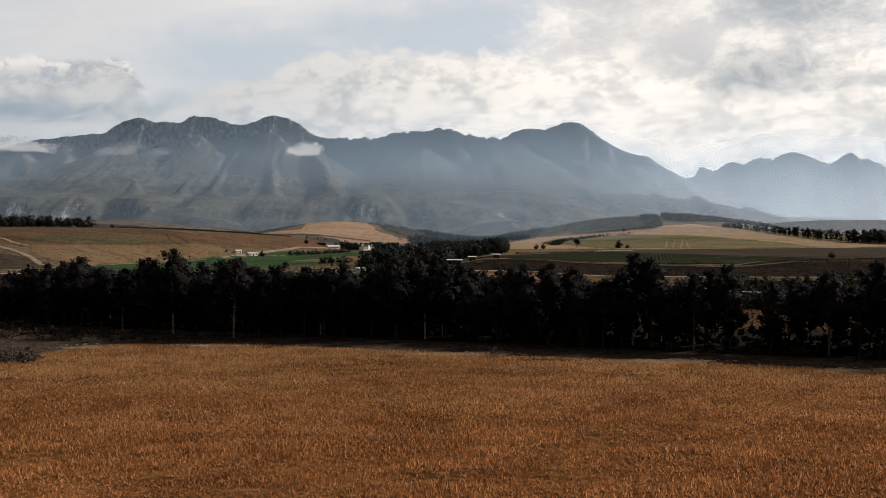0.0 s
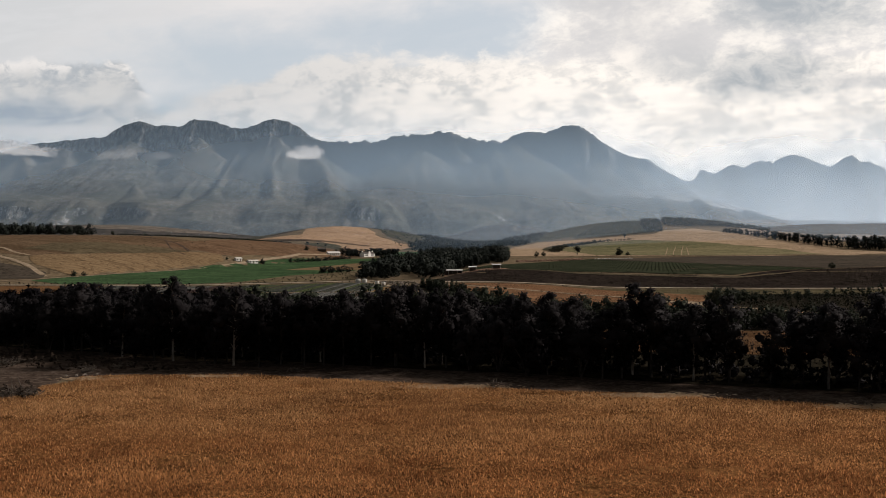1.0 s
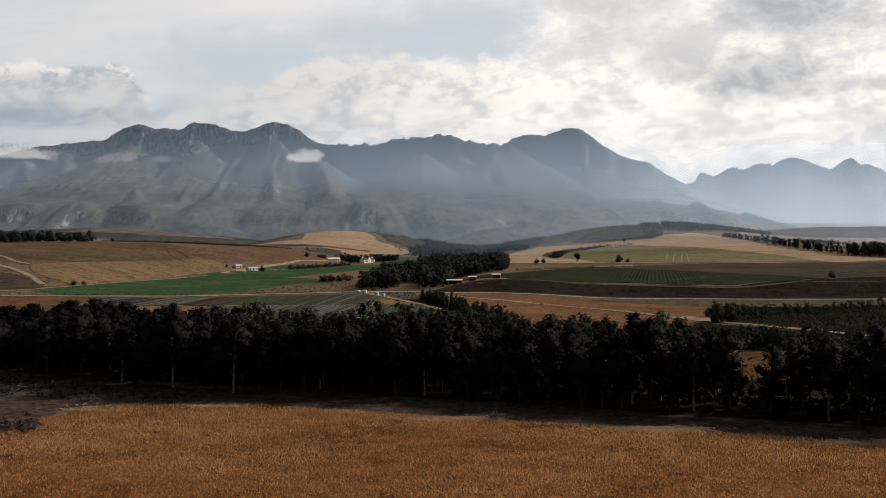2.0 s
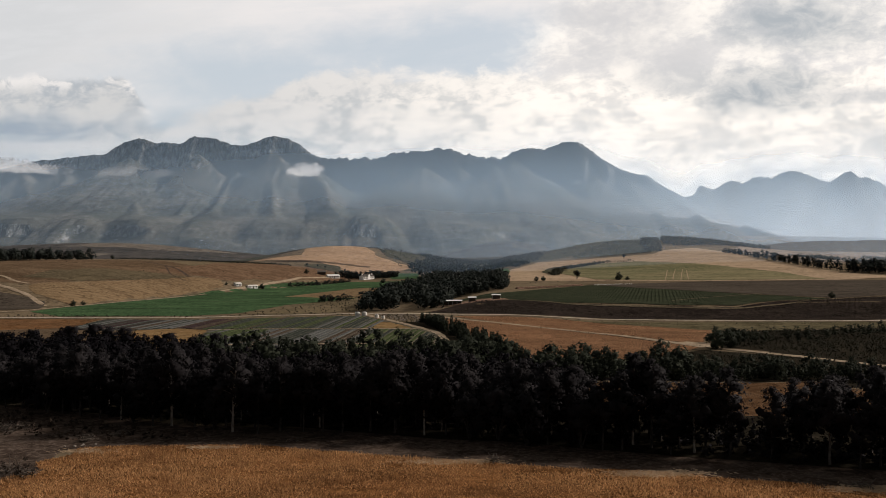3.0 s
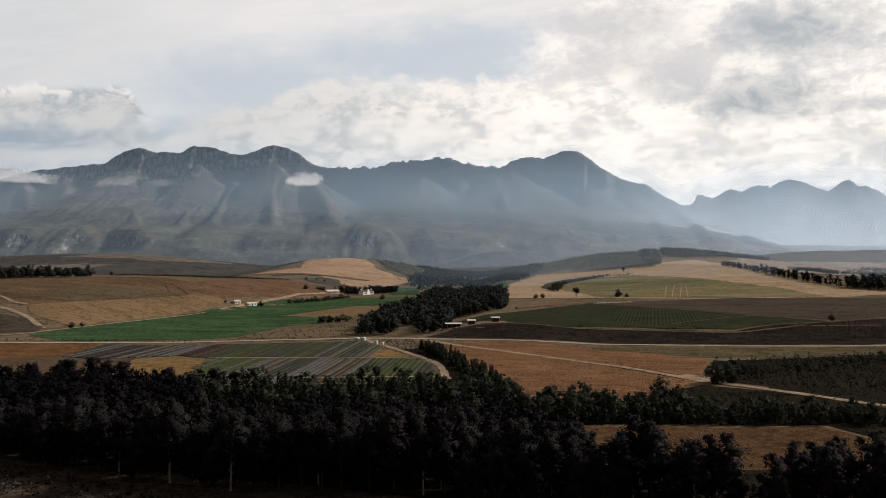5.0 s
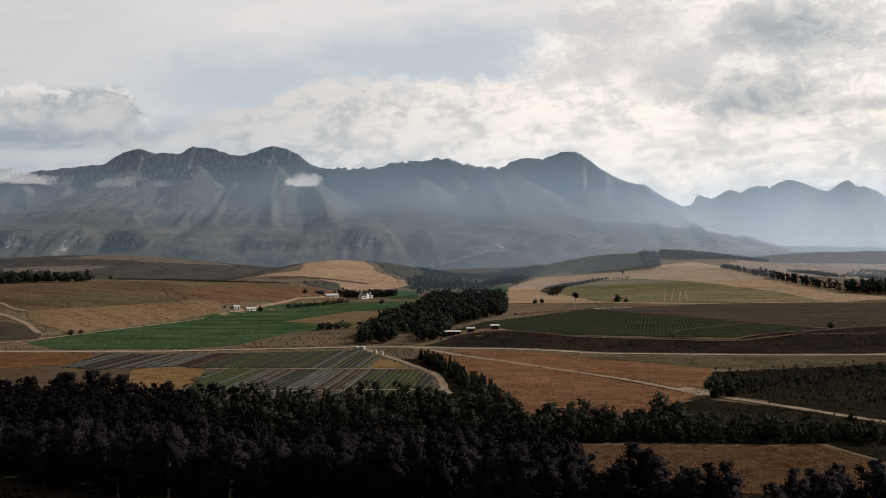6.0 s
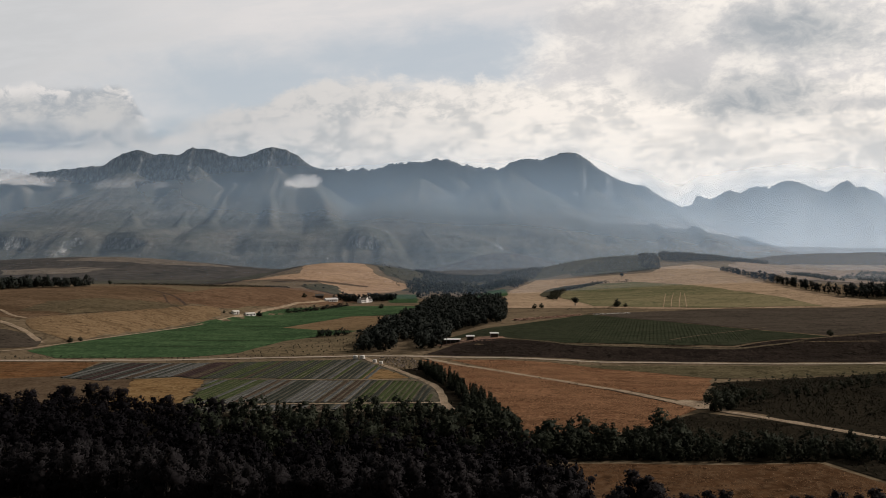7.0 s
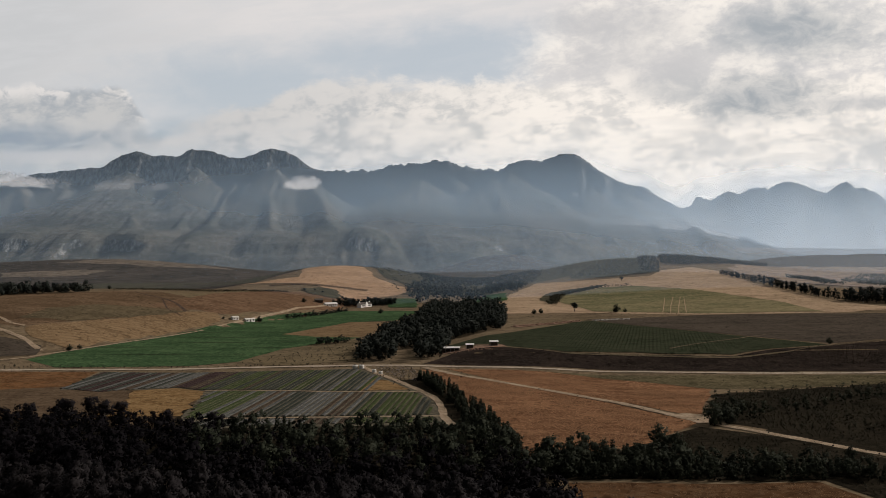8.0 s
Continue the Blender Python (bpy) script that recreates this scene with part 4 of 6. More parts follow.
def range_height(x, y):
    """The main range: cliffs under the crest, spurs with gullies between them, a bench with a broken front, foothills."""
    top = np.interp(x, RIDGE_X, RIDGE_Z)
    notch = ridged(x / 42, x * 0 + 3.3, 4) - 0.72
    top = top + notch * np.interp(x, [-2300, -700, -500, 320, 500, 1300], [20, 20, 46, 46, 20, 22])
    back = 4450 - y
    wx, wy = x + 62 * (fbm(x / 230, y / 230, 4) - 0.46), y + 62 * (fbm(x / 240 + 40, y / 240, 4) - 0.46)
    # the wall: buttresses and clefts of uneven height, steepest just under the crest
    cleft = ridged(wx / 150 + 1.7, wy / 420 + 5, 5) - 0.72
    broken = fbm(x / 330 + 3, x * 0 + 1.5, 3) - 0.44
    depth = back * (1 + 0.5 * broken) + np.clip(back / 110, 0, 1) * (105 * np.minimum(cleft, 0.10) + 48 * (ridged(wx / 46, wy / 120, 4) - 0.7))
    wall = top * np.interp(depth, [-260, -60, 0, 12, 40, 85, 130, 200, 320, 520, 800, 1300], [0.5, 0.93, 1, 0.965, 0.84, 0.70, 0.59, 0.48, 0.35, 0.26, 0.18, 0.08])
    # spurs
    best = np.full(np.shape(x), -1e4)
    for steep, line in SPURS:
        head = line[0]
        line = ((head[0] - 0.35 * (line[1][0] - head[0]), 4446, 0.76 * float(np.interp(head[0] - 0.35 * (line[1][0] - head[0]), RIDGE_X, RIDGE_Z))), (head[0], head[1], head[2] + 22)) + line[1:]
        for (ax, ay, az), (bx, by, bz) in zip(line, line[1:]):
            t = np.clip(((wx - ax) * (bx - ax) + (wy - ay) * (by - ay)) / ((bx - ax) ** 2 + (by - ay) ** 2), 0, 1)
            far = np.hypot(wx - ax - t * (bx - ax), wy - ay - t * (by - ay))
            round_top = np.sqrt(far * far + 16 ** 2) - 16
            best = np.maximum(best, az + t * (bz - az) - 1.22 * steep * round_top * (1 - 0.0005 * np.minimum(far, 600)))
    slope = np.maximum(wall, best)
    # gullies that run straight down the flanks, and broken ground between them
    high = np.clip((slope - 190) / 120, 0, 1)
    rills = ridged(wx / 70 + 3, wy / 260, 5) - 0.72
    crags = ridged(wx / 48 + 20, wy / 60, 5) - 0.72
    on_wall = 1 / (1 + np.exp(-np.clip((wall - best) / 14, -30, 30)))
    slope = slope + (rills * 17 + crags * (3 + 17 * np.maximum(on_wall, step(0.60, 0.74, slope / np.maximum(top, 1))))) * (0.2 + 0.8 * high) * np.clip(back / 90, 0, 1)
    # bench
    edge = 3345 + 260 * (fbm(x / 300, x * 0 + 7, 3) - 0.44) + 40 * (ridged(x / 120 + 9, y / 300, 4) - 0.7)
    into = wy - edge
    shelf = np.interp(x + 0.2 * (wy - 3345), BENCH_X, BENCH_Z)
    sheer = step(0.42, 0.60, fbm(x / 170 + 60, x * 0 + 2, 3))
    gentle = np.interp(into, [-420, -230, -120, -40, 60, 170, 330], [0.0, 0.22, 0.46, 0.70, 0.90, 1.0, 1.10])
    cliffy = np.interp(into, [-420, -210, -120, -60, -20, 24, 130, 330], [0.0, 0.16, 0.34, 0.48, 0.80, 0.94, 1.02, 1.10])
    front = gentle + (cliffy - gentle) * sheer
    bench = shelf * front + (ridged(wx / 130, wy / 210 + 2, 4) - 0.72) * 17 * np.interp(into, [-300, -60, 40, 200], [0.3, 1, 0.6, 0.35])
    soft = 14.0
    both = np.maximum(slope, bench) + soft * np.log1p(np.exp(-np.abs(slope - bench) / soft))
    both = np.where(back < 40, slope, both)
    # low hills at the foot
    for cx, cy, rx, ry, h in ((-1000, 3190, 260, 120, 96), (-700, 3170, 200, 110, 78), (-1800, 3200, 420, 120, 70), (70, 3190, 200, 120, 92), (-330, 3160, 170, 90, 64), (560, 3180, 260, 120, 74), (1000, 3220, 330, 130, 66)):
        both = np.maximum(both, mound(wx, wy, cx, cy, rx, ry, h))
    both = both + 5 * (fbm(x / 30, y / 30, 3) - 0.44) * np.clip(back / 60, 0, 1)
    rise = step(2985, 3200, y + 90 * (fbm(x / 200, x * 0 + 4, 3) - 0.44))
    return both * (0.15 + 0.85 * rise) - 26 * (1 - rise)


def east_height(x, y):
    """The farther range: bare pointed peaks with long ribs."""
    top = np.interp(x, EAST_X, EAST_Z) + 14 * (ridged(x / 34, x * 0 + 8, 4) - 0.72)
    back = 4800 - y
    wx = x + 70 * (fbm(x / 180, y / 180, 3) - 0.44)
    ribs = ridged(wx / 150, y / 700 + 1, 4) - 0.7
    fall = np.interp(back, [-200, 0, 60, 160, 400, 900], [0.5, 1, 0.86, 0.66, 0.36, 0.02])
    return top * fall + ribs * 90 * np.clip(back / 200, 0, 1) * np.clip((900 - back) / 500, 0, 1)


def mountain(name, height, xs, ys, label):
    gx, gy = np.meshgrid(xs, ys)
    verts = np.stack([gx, gy, height(gx, gy)], -1).reshape(-1, 3)
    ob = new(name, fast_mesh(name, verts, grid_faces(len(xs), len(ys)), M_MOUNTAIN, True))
    return tagged(ob, label, "mountain", kind="structure")


mountain("mountain_range", range_height, np.linspace(-3300, 2300, 880), np.concatenate([np.linspace(2960, 3200, 26), np.linspace(3207, 3420, 46), np.linspace(3428, 4240, 110), np.linspace(4244, 4450, 62), [4475, 4540, 4640]]), "long blue-grey mountain range with cliffed crest")
mountain("mountain_range_east", east_height, np.linspace(1000, 3400, 420), np.concatenate([np.linspace(3950, 4600, 60), np.linspace(4606, 4800, 40), [4840, 4900]]), "farther range of jagged hazy peaks")


# ---------------------------------------------------------------- mist and cloud
def mist_bank(name, y, half, low, high, mat, label, bow=60.0, lean=0.0):
    xs, zs = np.linspace(-half, half, 41), np.linspace(low, high, 9)
    gx, gz = np.meshgrid(xs, zs)
    gy = y + bow * np.sin(gx / half * 2.6) * 0.4 - lean * gz
    ob = new(name, fast_mesh(name, np.stack([gx, gy, gz], -1).reshape(-1, 3), grid_faces(len(xs), len(zs)), mat, True))
    return tagged(ob, label, "mist", kind="structure")


def mist_veil(name, y, mat, label):
    """Sheet painting haze up to the mountain face: cover follows depth of air behind."""
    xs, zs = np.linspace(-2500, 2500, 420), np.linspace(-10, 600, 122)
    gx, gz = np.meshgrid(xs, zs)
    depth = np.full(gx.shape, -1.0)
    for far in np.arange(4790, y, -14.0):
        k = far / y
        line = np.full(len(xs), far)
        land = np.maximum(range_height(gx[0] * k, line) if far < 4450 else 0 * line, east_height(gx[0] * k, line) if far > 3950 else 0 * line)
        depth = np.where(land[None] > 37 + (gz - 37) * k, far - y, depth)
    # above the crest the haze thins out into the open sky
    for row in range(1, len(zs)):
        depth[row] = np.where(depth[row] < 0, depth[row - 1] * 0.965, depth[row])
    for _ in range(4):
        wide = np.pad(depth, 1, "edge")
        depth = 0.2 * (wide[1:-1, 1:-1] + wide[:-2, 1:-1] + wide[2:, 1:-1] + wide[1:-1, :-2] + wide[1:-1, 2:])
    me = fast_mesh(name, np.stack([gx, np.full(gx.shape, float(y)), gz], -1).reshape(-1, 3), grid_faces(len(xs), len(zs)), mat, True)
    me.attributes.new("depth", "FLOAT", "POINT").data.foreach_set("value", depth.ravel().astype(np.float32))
    return tagged(new(name, me), label, "mist", kind="structure")


# blue and pale tints of the aerial haze painted on these sheets
HAZE_TINT, PALE_HAZE_TINT = (0.52, 0.74, 1.0), (0.62, 0.75, 0.885)
mist_bank("mist_bank", 930, 1300, -10, 240, mist("faint valley haze", HAZE_TINT, 0.042, 230, 190, (-260, 60), 0.45), "faint haze over the valley woods", 20.0)
mist_bank("mist_bank", 1270, 1700, -20, 400, mist("thin valley mist", PALE_HAZE_TINT, 0.08, 235, 220, (-140, 250), 0.12), "thin bluish haze over the valley")
mist_bank("mist_bank", 1900, 2200, -20, 500, mist("valley mist", PALE_HAZE_TINT, 0.085, 330, 310, (0, 1000), 0.12), "thin bluish haze over the valley")
mist_bank("mist_bank", 2450, 2600, -20, 700, mist("deep valley mist", PALE_HAZE_TINT, 0.095, 420, 400, (0, 1300), 0.12), "bluish haze below the mountains", lean=0.2)
mist_veil("mist_veil", 2900, mist("slope mist", HAZE_TINT, 0.37, 700, 500, (-1500, 900), 0.62, 0.12, 0.0022, (420.0, 1500.0)), "bluish haze lying against the mountain face")
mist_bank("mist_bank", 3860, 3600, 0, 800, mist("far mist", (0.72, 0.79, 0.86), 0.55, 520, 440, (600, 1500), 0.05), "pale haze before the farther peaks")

M_CLOUD, M_DRIFT, M_WISP = cloud_stuff("cloud", 0.80), cloud_stuff("drifting cloud", 0.50), cloud_stuff("thin cloud", 0.14)


def wisp(x, y, z, wide, tall, mat, label, seed):
    """A small cloud: two bulging veils, one behind the other."""
    verts, faces, base = [], [], 0
    rnd = random.Random(seed)
    for layer in range(2):
        u, v = np.meshgrid(np.linspace(-1, 1, 19), np.linspace(-1, 1, 13))
        bulge = np.sqrt(np.clip(1.05 - u * u - v * v, 0, 1))
        gx, gz = u * wide / 2, v * tall / 2 + 0.1 * tall * np.sin(u * 3 + layer)
        gy = -bulge * tall * (0.5 - 0.55 * layer) + layer * 12
        verts.append(np.stack([gx, gy, gz], -1).reshape(-1, 3))
        faces.append(grid_faces(19, 13) + base)
        base += 19 * 13
    ob = new("cloud", fast_mesh("cloud", np.concatenate(verts), np.concatenate(faces), mat, True))
    ob.location = (x, y, z)
    ob.rotation_euler = (0, radians(rnd.uniform(-4, 4)), 0)
    return tagged(ob, label, "cloud", kind="structure")


for x, y, z, wide, tall, seed in ((-671, 3760, 444, 215, 80, 1), (-2140, 3800, 474, 600, 84, 2), (-1594, 3760, 440, 330, 62, 3), (-1415, 3760, 430, 200, 44, 4), (667, 3760, 376, 44, 26, 5), (527, 3760, 382, 50, 16, 6)):
    wisp(x, y, z, wide, tall, (M_CLOUD, M_DRIFT)[seed - 1] if seed < 3 else M_WISP, "small white cloud wisp hanging before the mountain face", seed)


# ---------------------------------------------------------------- trees
LUMP = {}


def lump(level):
    """Corners and triangles of a round lump, built once for each level."""
    if level not in LUMP:
        bm = bmesh.new()
        bmesh.ops.create_icosphere(bm, subdivisions=level, radius=1.0)
        LUMP[level] = np.array([v.co[:] for v in bm.verts]), np.array([[v.index for v in f.verts] for f in bm.faces])
        bm.free()
    return LUMP[level]


def leaf_cloud(rnd, centres, radii, per, size, core=0):
    """Small folded leaf sprays scattered through clumps; returns corners, triangles and the way each spray faces."""
    pts, ways = [], []
    axis = np.mean(np.asarray(centres), axis=0)
    for c, r in zip(centres, radii):
        d = rnd.normal(size=(per, 3))
        far = np.linalg.norm(d, axis=1)[:, None]
        d /= far
        pts.append(np.asarray(c) + d * (r * np.minimum(far * 0.50, 1.08) * np.array([1, 1, 0.9])))
        out = pts[-1] - axis
        out[:, 2] *= 0.7
        out /= np.linalg.norm(out, axis=1)[:, None] + 0.2
        ways.append(0.45 * d + 1.2 * out + rnd.normal(0, 0.08, (per, 3)) + [0, 0, 0.1])
    p, way = np.concatenate(pts), np.concatenate(ways)
    way /= np.linalg.norm(way, axis=1)[:, None]
    k = len(p)
    a = np.cross(way + rnd.normal(0, 0.5, (k, 3)), rnd.normal(size=(k, 3)))
    a /= np.linalg.norm(a, axis=1)[:, None]
    b = np.cross(way + rnd.normal(0, 0.5, (k, 3)), a)
    b /= np.linalg.norm(b, axis=1)[:, None]
    n = np.cross(a, b)
    s = size * rnd.uniform(0.6, 1.4, (k, 1))
    verts = np.stack([p - a * s, p - b * s * 0.6 - n * s * 0.2, p + a * s, p + b * s * 0.6 - n * s * 0.2], 1)
    flip = (n * way).sum(1) < 0
    verts[flip] = verts[flip][:, ::-1]
    i = np.arange(k)[:, None] * 4
    faces = np.concatenate([i + [[0, 1, 2]], i + [[0, 2, 3]]], 0)
    verts, ways = verts.reshape(-1, 3), np.repeat(way, 4, axis=0)
    if core:
        # the dense inside of each clump, ragged, behind the sprays
        ball, tris = lump(core)
        for c, r in zip(centres, radii):
            rough = rnd.uniform(0.30, 0.66, (len(ball), 1)) * r
            body = np.asarray(c) + ball * rough * [1, 1, 0.85]
            out = body - axis
            out /= np.linalg.norm(out, axis=1)[:, None] + 0.2
            look_out = 0.5 * ball + 1.0 * out + rnd.normal(0, 0.3, ball.shape)
            faces = np.concatenate([faces, tris + len(verts)])
            verts, ways = np.concatenate([verts, body]), np.concatenate([ways, look_out / (np.linalg.norm(look_out, axis=1)[:, None] + 1e-6)])
    return verts, faces, ways


def tube(path, radii, sides=6):
    """A tapering limb through the points of path."""
    path = np.asarray(path, float)
    verts, faces, ways = [], [], []
    for i, (p, r) in enumerate(zip(path, radii)):
        d = path[min(i + 1, len(path) - 1)] - path[max(i - 1, 0)]
        d /= np.linalg.norm(d) + 1e-9
        u = np.cross(d, [0.3, 0.9, 0.1])
        u /= np.linalg.norm(u)
        v = np.cross(d, u)
        for k in range(sides):
            t = 2 * math.pi * k / sides
            ways.append(u * math.cos(t) + v * math.sin(t))
            verts.append(p + r * ways[-1])
    for i in range(len(path) - 1):
        for k in range(sides):
            a, b = i * sides + k, i * sides + (k + 1) % sides
            faces += [(a, b, b + sides), (a, b + sides, a + sides)]
    return np.array(verts), np.array(faces), np.array(ways)


def join(pieces):
    verts, faces, ways, base = [], [], [], 0
    for v, f, w in pieces:
        verts.append(v)
        faces.append(np.asarray(f) + base)
        ways.append(w)
        base += len(v)
    return np.concatenate(verts), np.concatenate(faces), np.concatenate(ways)


def shape_gum(rnd, h, clumps, per, size, core=0, bare=(0.14, 0.42)):
    """Tall forest tree: bare lower trunk, narrow ragged crown. Unit metres."""
    lean = rnd.uniform(-0.5, 0.5, 2)
    trunk = [np.array([lean[0] * t * t, lean[1] * t * t, t * h * 0.93]) for t in np.linspace(0, 1, 8)]
    wood = [tube(trunk, np.linspace(0.2, 0.03, 8) * h / 12)]
    centres, radii = [], []
    low = rnd.uniform(*bare)
    for k in range(clumps):
        t = low + (1 - low) * (k + rnd.uniform(0, 1)) / clumps
        wide = h * 0.20 * (1.0 - 0.75 * abs((t - 0.62) / 0.42) ** 1.8) * rnd.uniform(0.75, 1.2)
        turn = rnd.uniform(0, 6.28)
        reach = wide * rnd.uniform(0.25, 1.05)
        stem = np.array([lean[0] * t * t, lean[1] * t * t, t * h])
        c = stem + [reach * math.cos(turn), reach * math.sin(turn), 0]
        centres.append(c)
        radii.append(max(0.45, wide * rnd.uniform(0.42, 0.75)))
        if k % 2 == 0:
            wood.append(tube([stem - [0, 0, 0.09 * h], (stem + c) / 2 - [0, 0, 0.03 * h], c], [0.06 * h / 12, 0.045 * h / 12, 0.015], 4))
    return join(wood), leaf_cloud(rnd, centres, radii, per, size, core)


def shape_pine(rnd, h, clumps, per, size, core=0):
    """Young plantation pine: pointed, branched to the ground."""
    wood = [tube([(0, 0, 0), (0.04, 0, 0.5 * h), (0, 0.03, 0.97 * h)], [0.09, 0.06, 0.01], 5)]
    centres, radii = [], []
    for k in range(clumps):
        t = 0.10 + 0.86 * k / clumps
        wide = h * 0.24 * (1 - t) ** 0.75 + 0.1
        for j in range(3):
            turn = k * 1.1 + j * 2.1 + rnd.uniform(-0.4, 0.4)
            c = np.array([math.cos(turn) * wide * 0.6, math.sin(turn) * wide * 0.6, t * h])
            centres.append(c)
            radii.append(wide * 0.62)
            if k < clumps * 0.6:
                wood.append(tube([(0, 0, t * h - 0.1), c], [0.03, 0.01], 3))
    return join(wood), leaf_cloud(rnd, centres, radii, per, size, core)


def shape_round(rnd, h, clumps, per, size, wide=0.42, low=0.14, core=0):
    """Broad tree or big bush with several stems."""
    wood, centres, radii = [], [], []
    for k in range(clumps):
        turn, t = rnd.uniform(0, 6.28), rnd.uniform(low, 0.86)
        reach = h * wide * math.sqrt(max(0.05, 1 - ((t - 0.42) / 0.52) ** 2)) * rnd.uniform(0.25, 0.85)
        c = np.array([math.cos(turn) * reach, math.sin(turn) * reach, t * h])
        centres.append(c)
        radii.append(h * rnd.uniform(0.12, 0.21))
        if k % 3 == 0:
            wood.append(tube([(0.05 * reach, 0, 0), c * [0.35, 0.35, 0.5], c], [0.018 * h, 0.012 * h, 0.003 * h], 5))
    return join(wood), leaf_cloud(rnd, centres, radii, per, size, core)


def plant_pattern(name, shape, leaf_mat, label, category, group):
    """One plant with its parts, to be copied: trunk and crown under an empty at the foot."""
    (wv, wf, _), (lv, lf, ln) = shape
    thing = new(name)
    tagged(thing, label, category, group)
    trunk = new("trunk", fast_mesh(name + "_trunk", wv, wf, M_BARK, True))
    crown = new("crown", fast_mesh(name + "_crown", lv, lf, leaf_mat, True, ln))
    trunk.parent = crown.parent = thing
    return thing


def stand(thing, x, y, size, turn, first=None):
    """Sets a plant on the ground: the pattern itself once, copies after."""
    z = on_ground(x, y)
    m = Matrix.LocRotScale((x, y, z - 0.05), Euler((0, 0, turn)), (size, size, size * random.uniform(0.92, 1.08)))
    if first is not None and not first.get(thing.name):
        first[thing.name] = True
        thing.matrix_basis = m
        return thing
    base = copy_thing(thing, Matrix.Identity(4))
    base.matrix_basis = m
    return base


def stuff(name, shapes, places, mat, label, category, wood=True):
    """Many plants that nobody would count, as one mesh."""
    rnd, verts, faces, ways, base = random.Random(len(places)), [], [], [], 0
    for x, y, size in places:
        woody, leafy = shapes[rnd.randrange(len(shapes))]
        t = rnd.uniform(0, 6.28)
        c, s = math.cos(t), math.sin(t)
        turn = np.array([[c, s, 0], [-s, c, 0], [0, 0, rnd.uniform(0.85, 1.15)]]) * size
        put = np.array([x, y, on_ground(x, y) - 0.05])
        for v, f, w in ((woody, leafy) if wood else (leafy,)):
            verts.append(v @ turn + put)
            ways.append(w @ (turn / size))
            faces.append(f + base)
            base += len(v)
    ob = new(name, fast_mesh(name, np.concatenate(verts), np.concatenate(faces), mat, True, np.concatenate(ways)))
    return tagged(ob, label, category, kind="stuff")


def scatter(poly, gap, seed, jitter=0.45, gaps=0.0):
    """Places in an outline, about gap metres apart."""
    rnd = np.random.RandomState(seed)
    p = np.array(poly, float)
    gx, gy = np.meshgrid(np.arange(p[:, 0].min(), p[:, 0].max(), gap), np.arange(p[:, 1].min(), p[:, 1].max(), gap))
    gx = gx + rnd.uniform(-jitter, jitter, gx.shape) * gap
    gy = gy + rnd.uniform(-jitter, jitter, gy.shape) * gap
    keep = inside(gx, gy, list(poly)) & (fbm(gx / (gap * 5) + seed, gy / (gap * 7), 3) > gaps)
    return list(zip(gx[keep], gy[keep]))


R = np.random.RandomState(11)
GUMS = [plant_pattern("gum_tree", shape_gum(R, 12.5, 44, 46, 0.22, 1), M_GUM, "tall tree with shade-darkened leaves and a pale bare trunk", "tree", "tree belt") for _ in range(7)]
ROUNDS = [plant_pattern("broad_tree", shape_round(R, 9.0, 28, 46, 0.25, core=1), M_GUM, "broad tree with shade-darkened leaves and a dense crown", "tree", "tree belt") for _ in range(3)]
placed = {}

# front of the belt: the foot line of the trees, then rows behind it
FRONT_X = [-135, -93, -50, -33, -14, 0, 14, 31, 44, 57, 65, 100]
FRONT_Y = [170, 159, 140, 135, 135, 132, 126, 122, 117, 114, 111, 100]
rnd = random.Random(5)
for row, (back, gap) in enumerate(((0.5, 4.3), (4.5, 4.4), (9.5, 4.8), (15, 5.2), (21, 5.6))):
    x = -122.0 + row
    while x < 27:
        y = float(np.interp(x, FRONT_X, FRONT_Y)) + back + rnd.uniform(-1.2, 1.2)
        size = rnd.uniform(0.78, 1.17) * (1 - 0.05 * row)
        if x < -80:
            size *= 0.84
        kind = GUMS[rnd.randrange(7)] if rnd.random() < 0.86 else ROUNDS[rnd.randrange(3)]
        stand(kind, x, y, size, rnd.uniform(0, 6.28), placed)
        x += gap * rnd.uniform(0.75, 1.25)
# east end of the belt: looser, with daylight between the stems
for x, y, h in ((29, 123, 12.5), (31.5, 126, 15.4), (34, 124, 15.2), (36, 120, 9.5), (37, 129, 12.0), (40, 121, 12.2), (41, 128, 10.5), (45, 119, 14.0), (47.0, 125, 9.0), (42.5, 123, 12.0), (38.5, 124, 11.0), (50.6, 117, 11.0), (55.5, 117, 11.5),
                (52.5, 121, 6.0), (58, 114, 13.0), (60, 118, 13.6), (61.5, 112, 9.0), (63, 121, 12.2), (65, 113, 13.4), (67, 119, 14.4), (70, 111, 13.8), (73, 116, 13.0), (76, 108, 13.5), (79, 113, 12.5), (84, 107, 13.0), (90, 105, 13.0), (97, 104, 12.0),
                (30, 132, 10.0), (33, 136, 9.0), (35.5, 131, 10.5), (39, 135, 9.5), (43, 134, 9.0), (47.5, 131, 8.5), (58, 124, 11.0), (62, 128, 10.5), (66, 126, 11.0), (71, 122, 12.0), (75, 126, 11.0), (80, 119, 12.0), (86, 117, 12.0), (93, 113, 12.5), (100, 112, 12.0), (104, 104, 12.5)):
    stand(GUMS[rnd.randrange(7)] if h > 8 else ROUNDS[rnd.randrange(3)], x, y, h / (12.5 if h > 8 else 9.0), rnd.uniform(0, 6.28), placed)

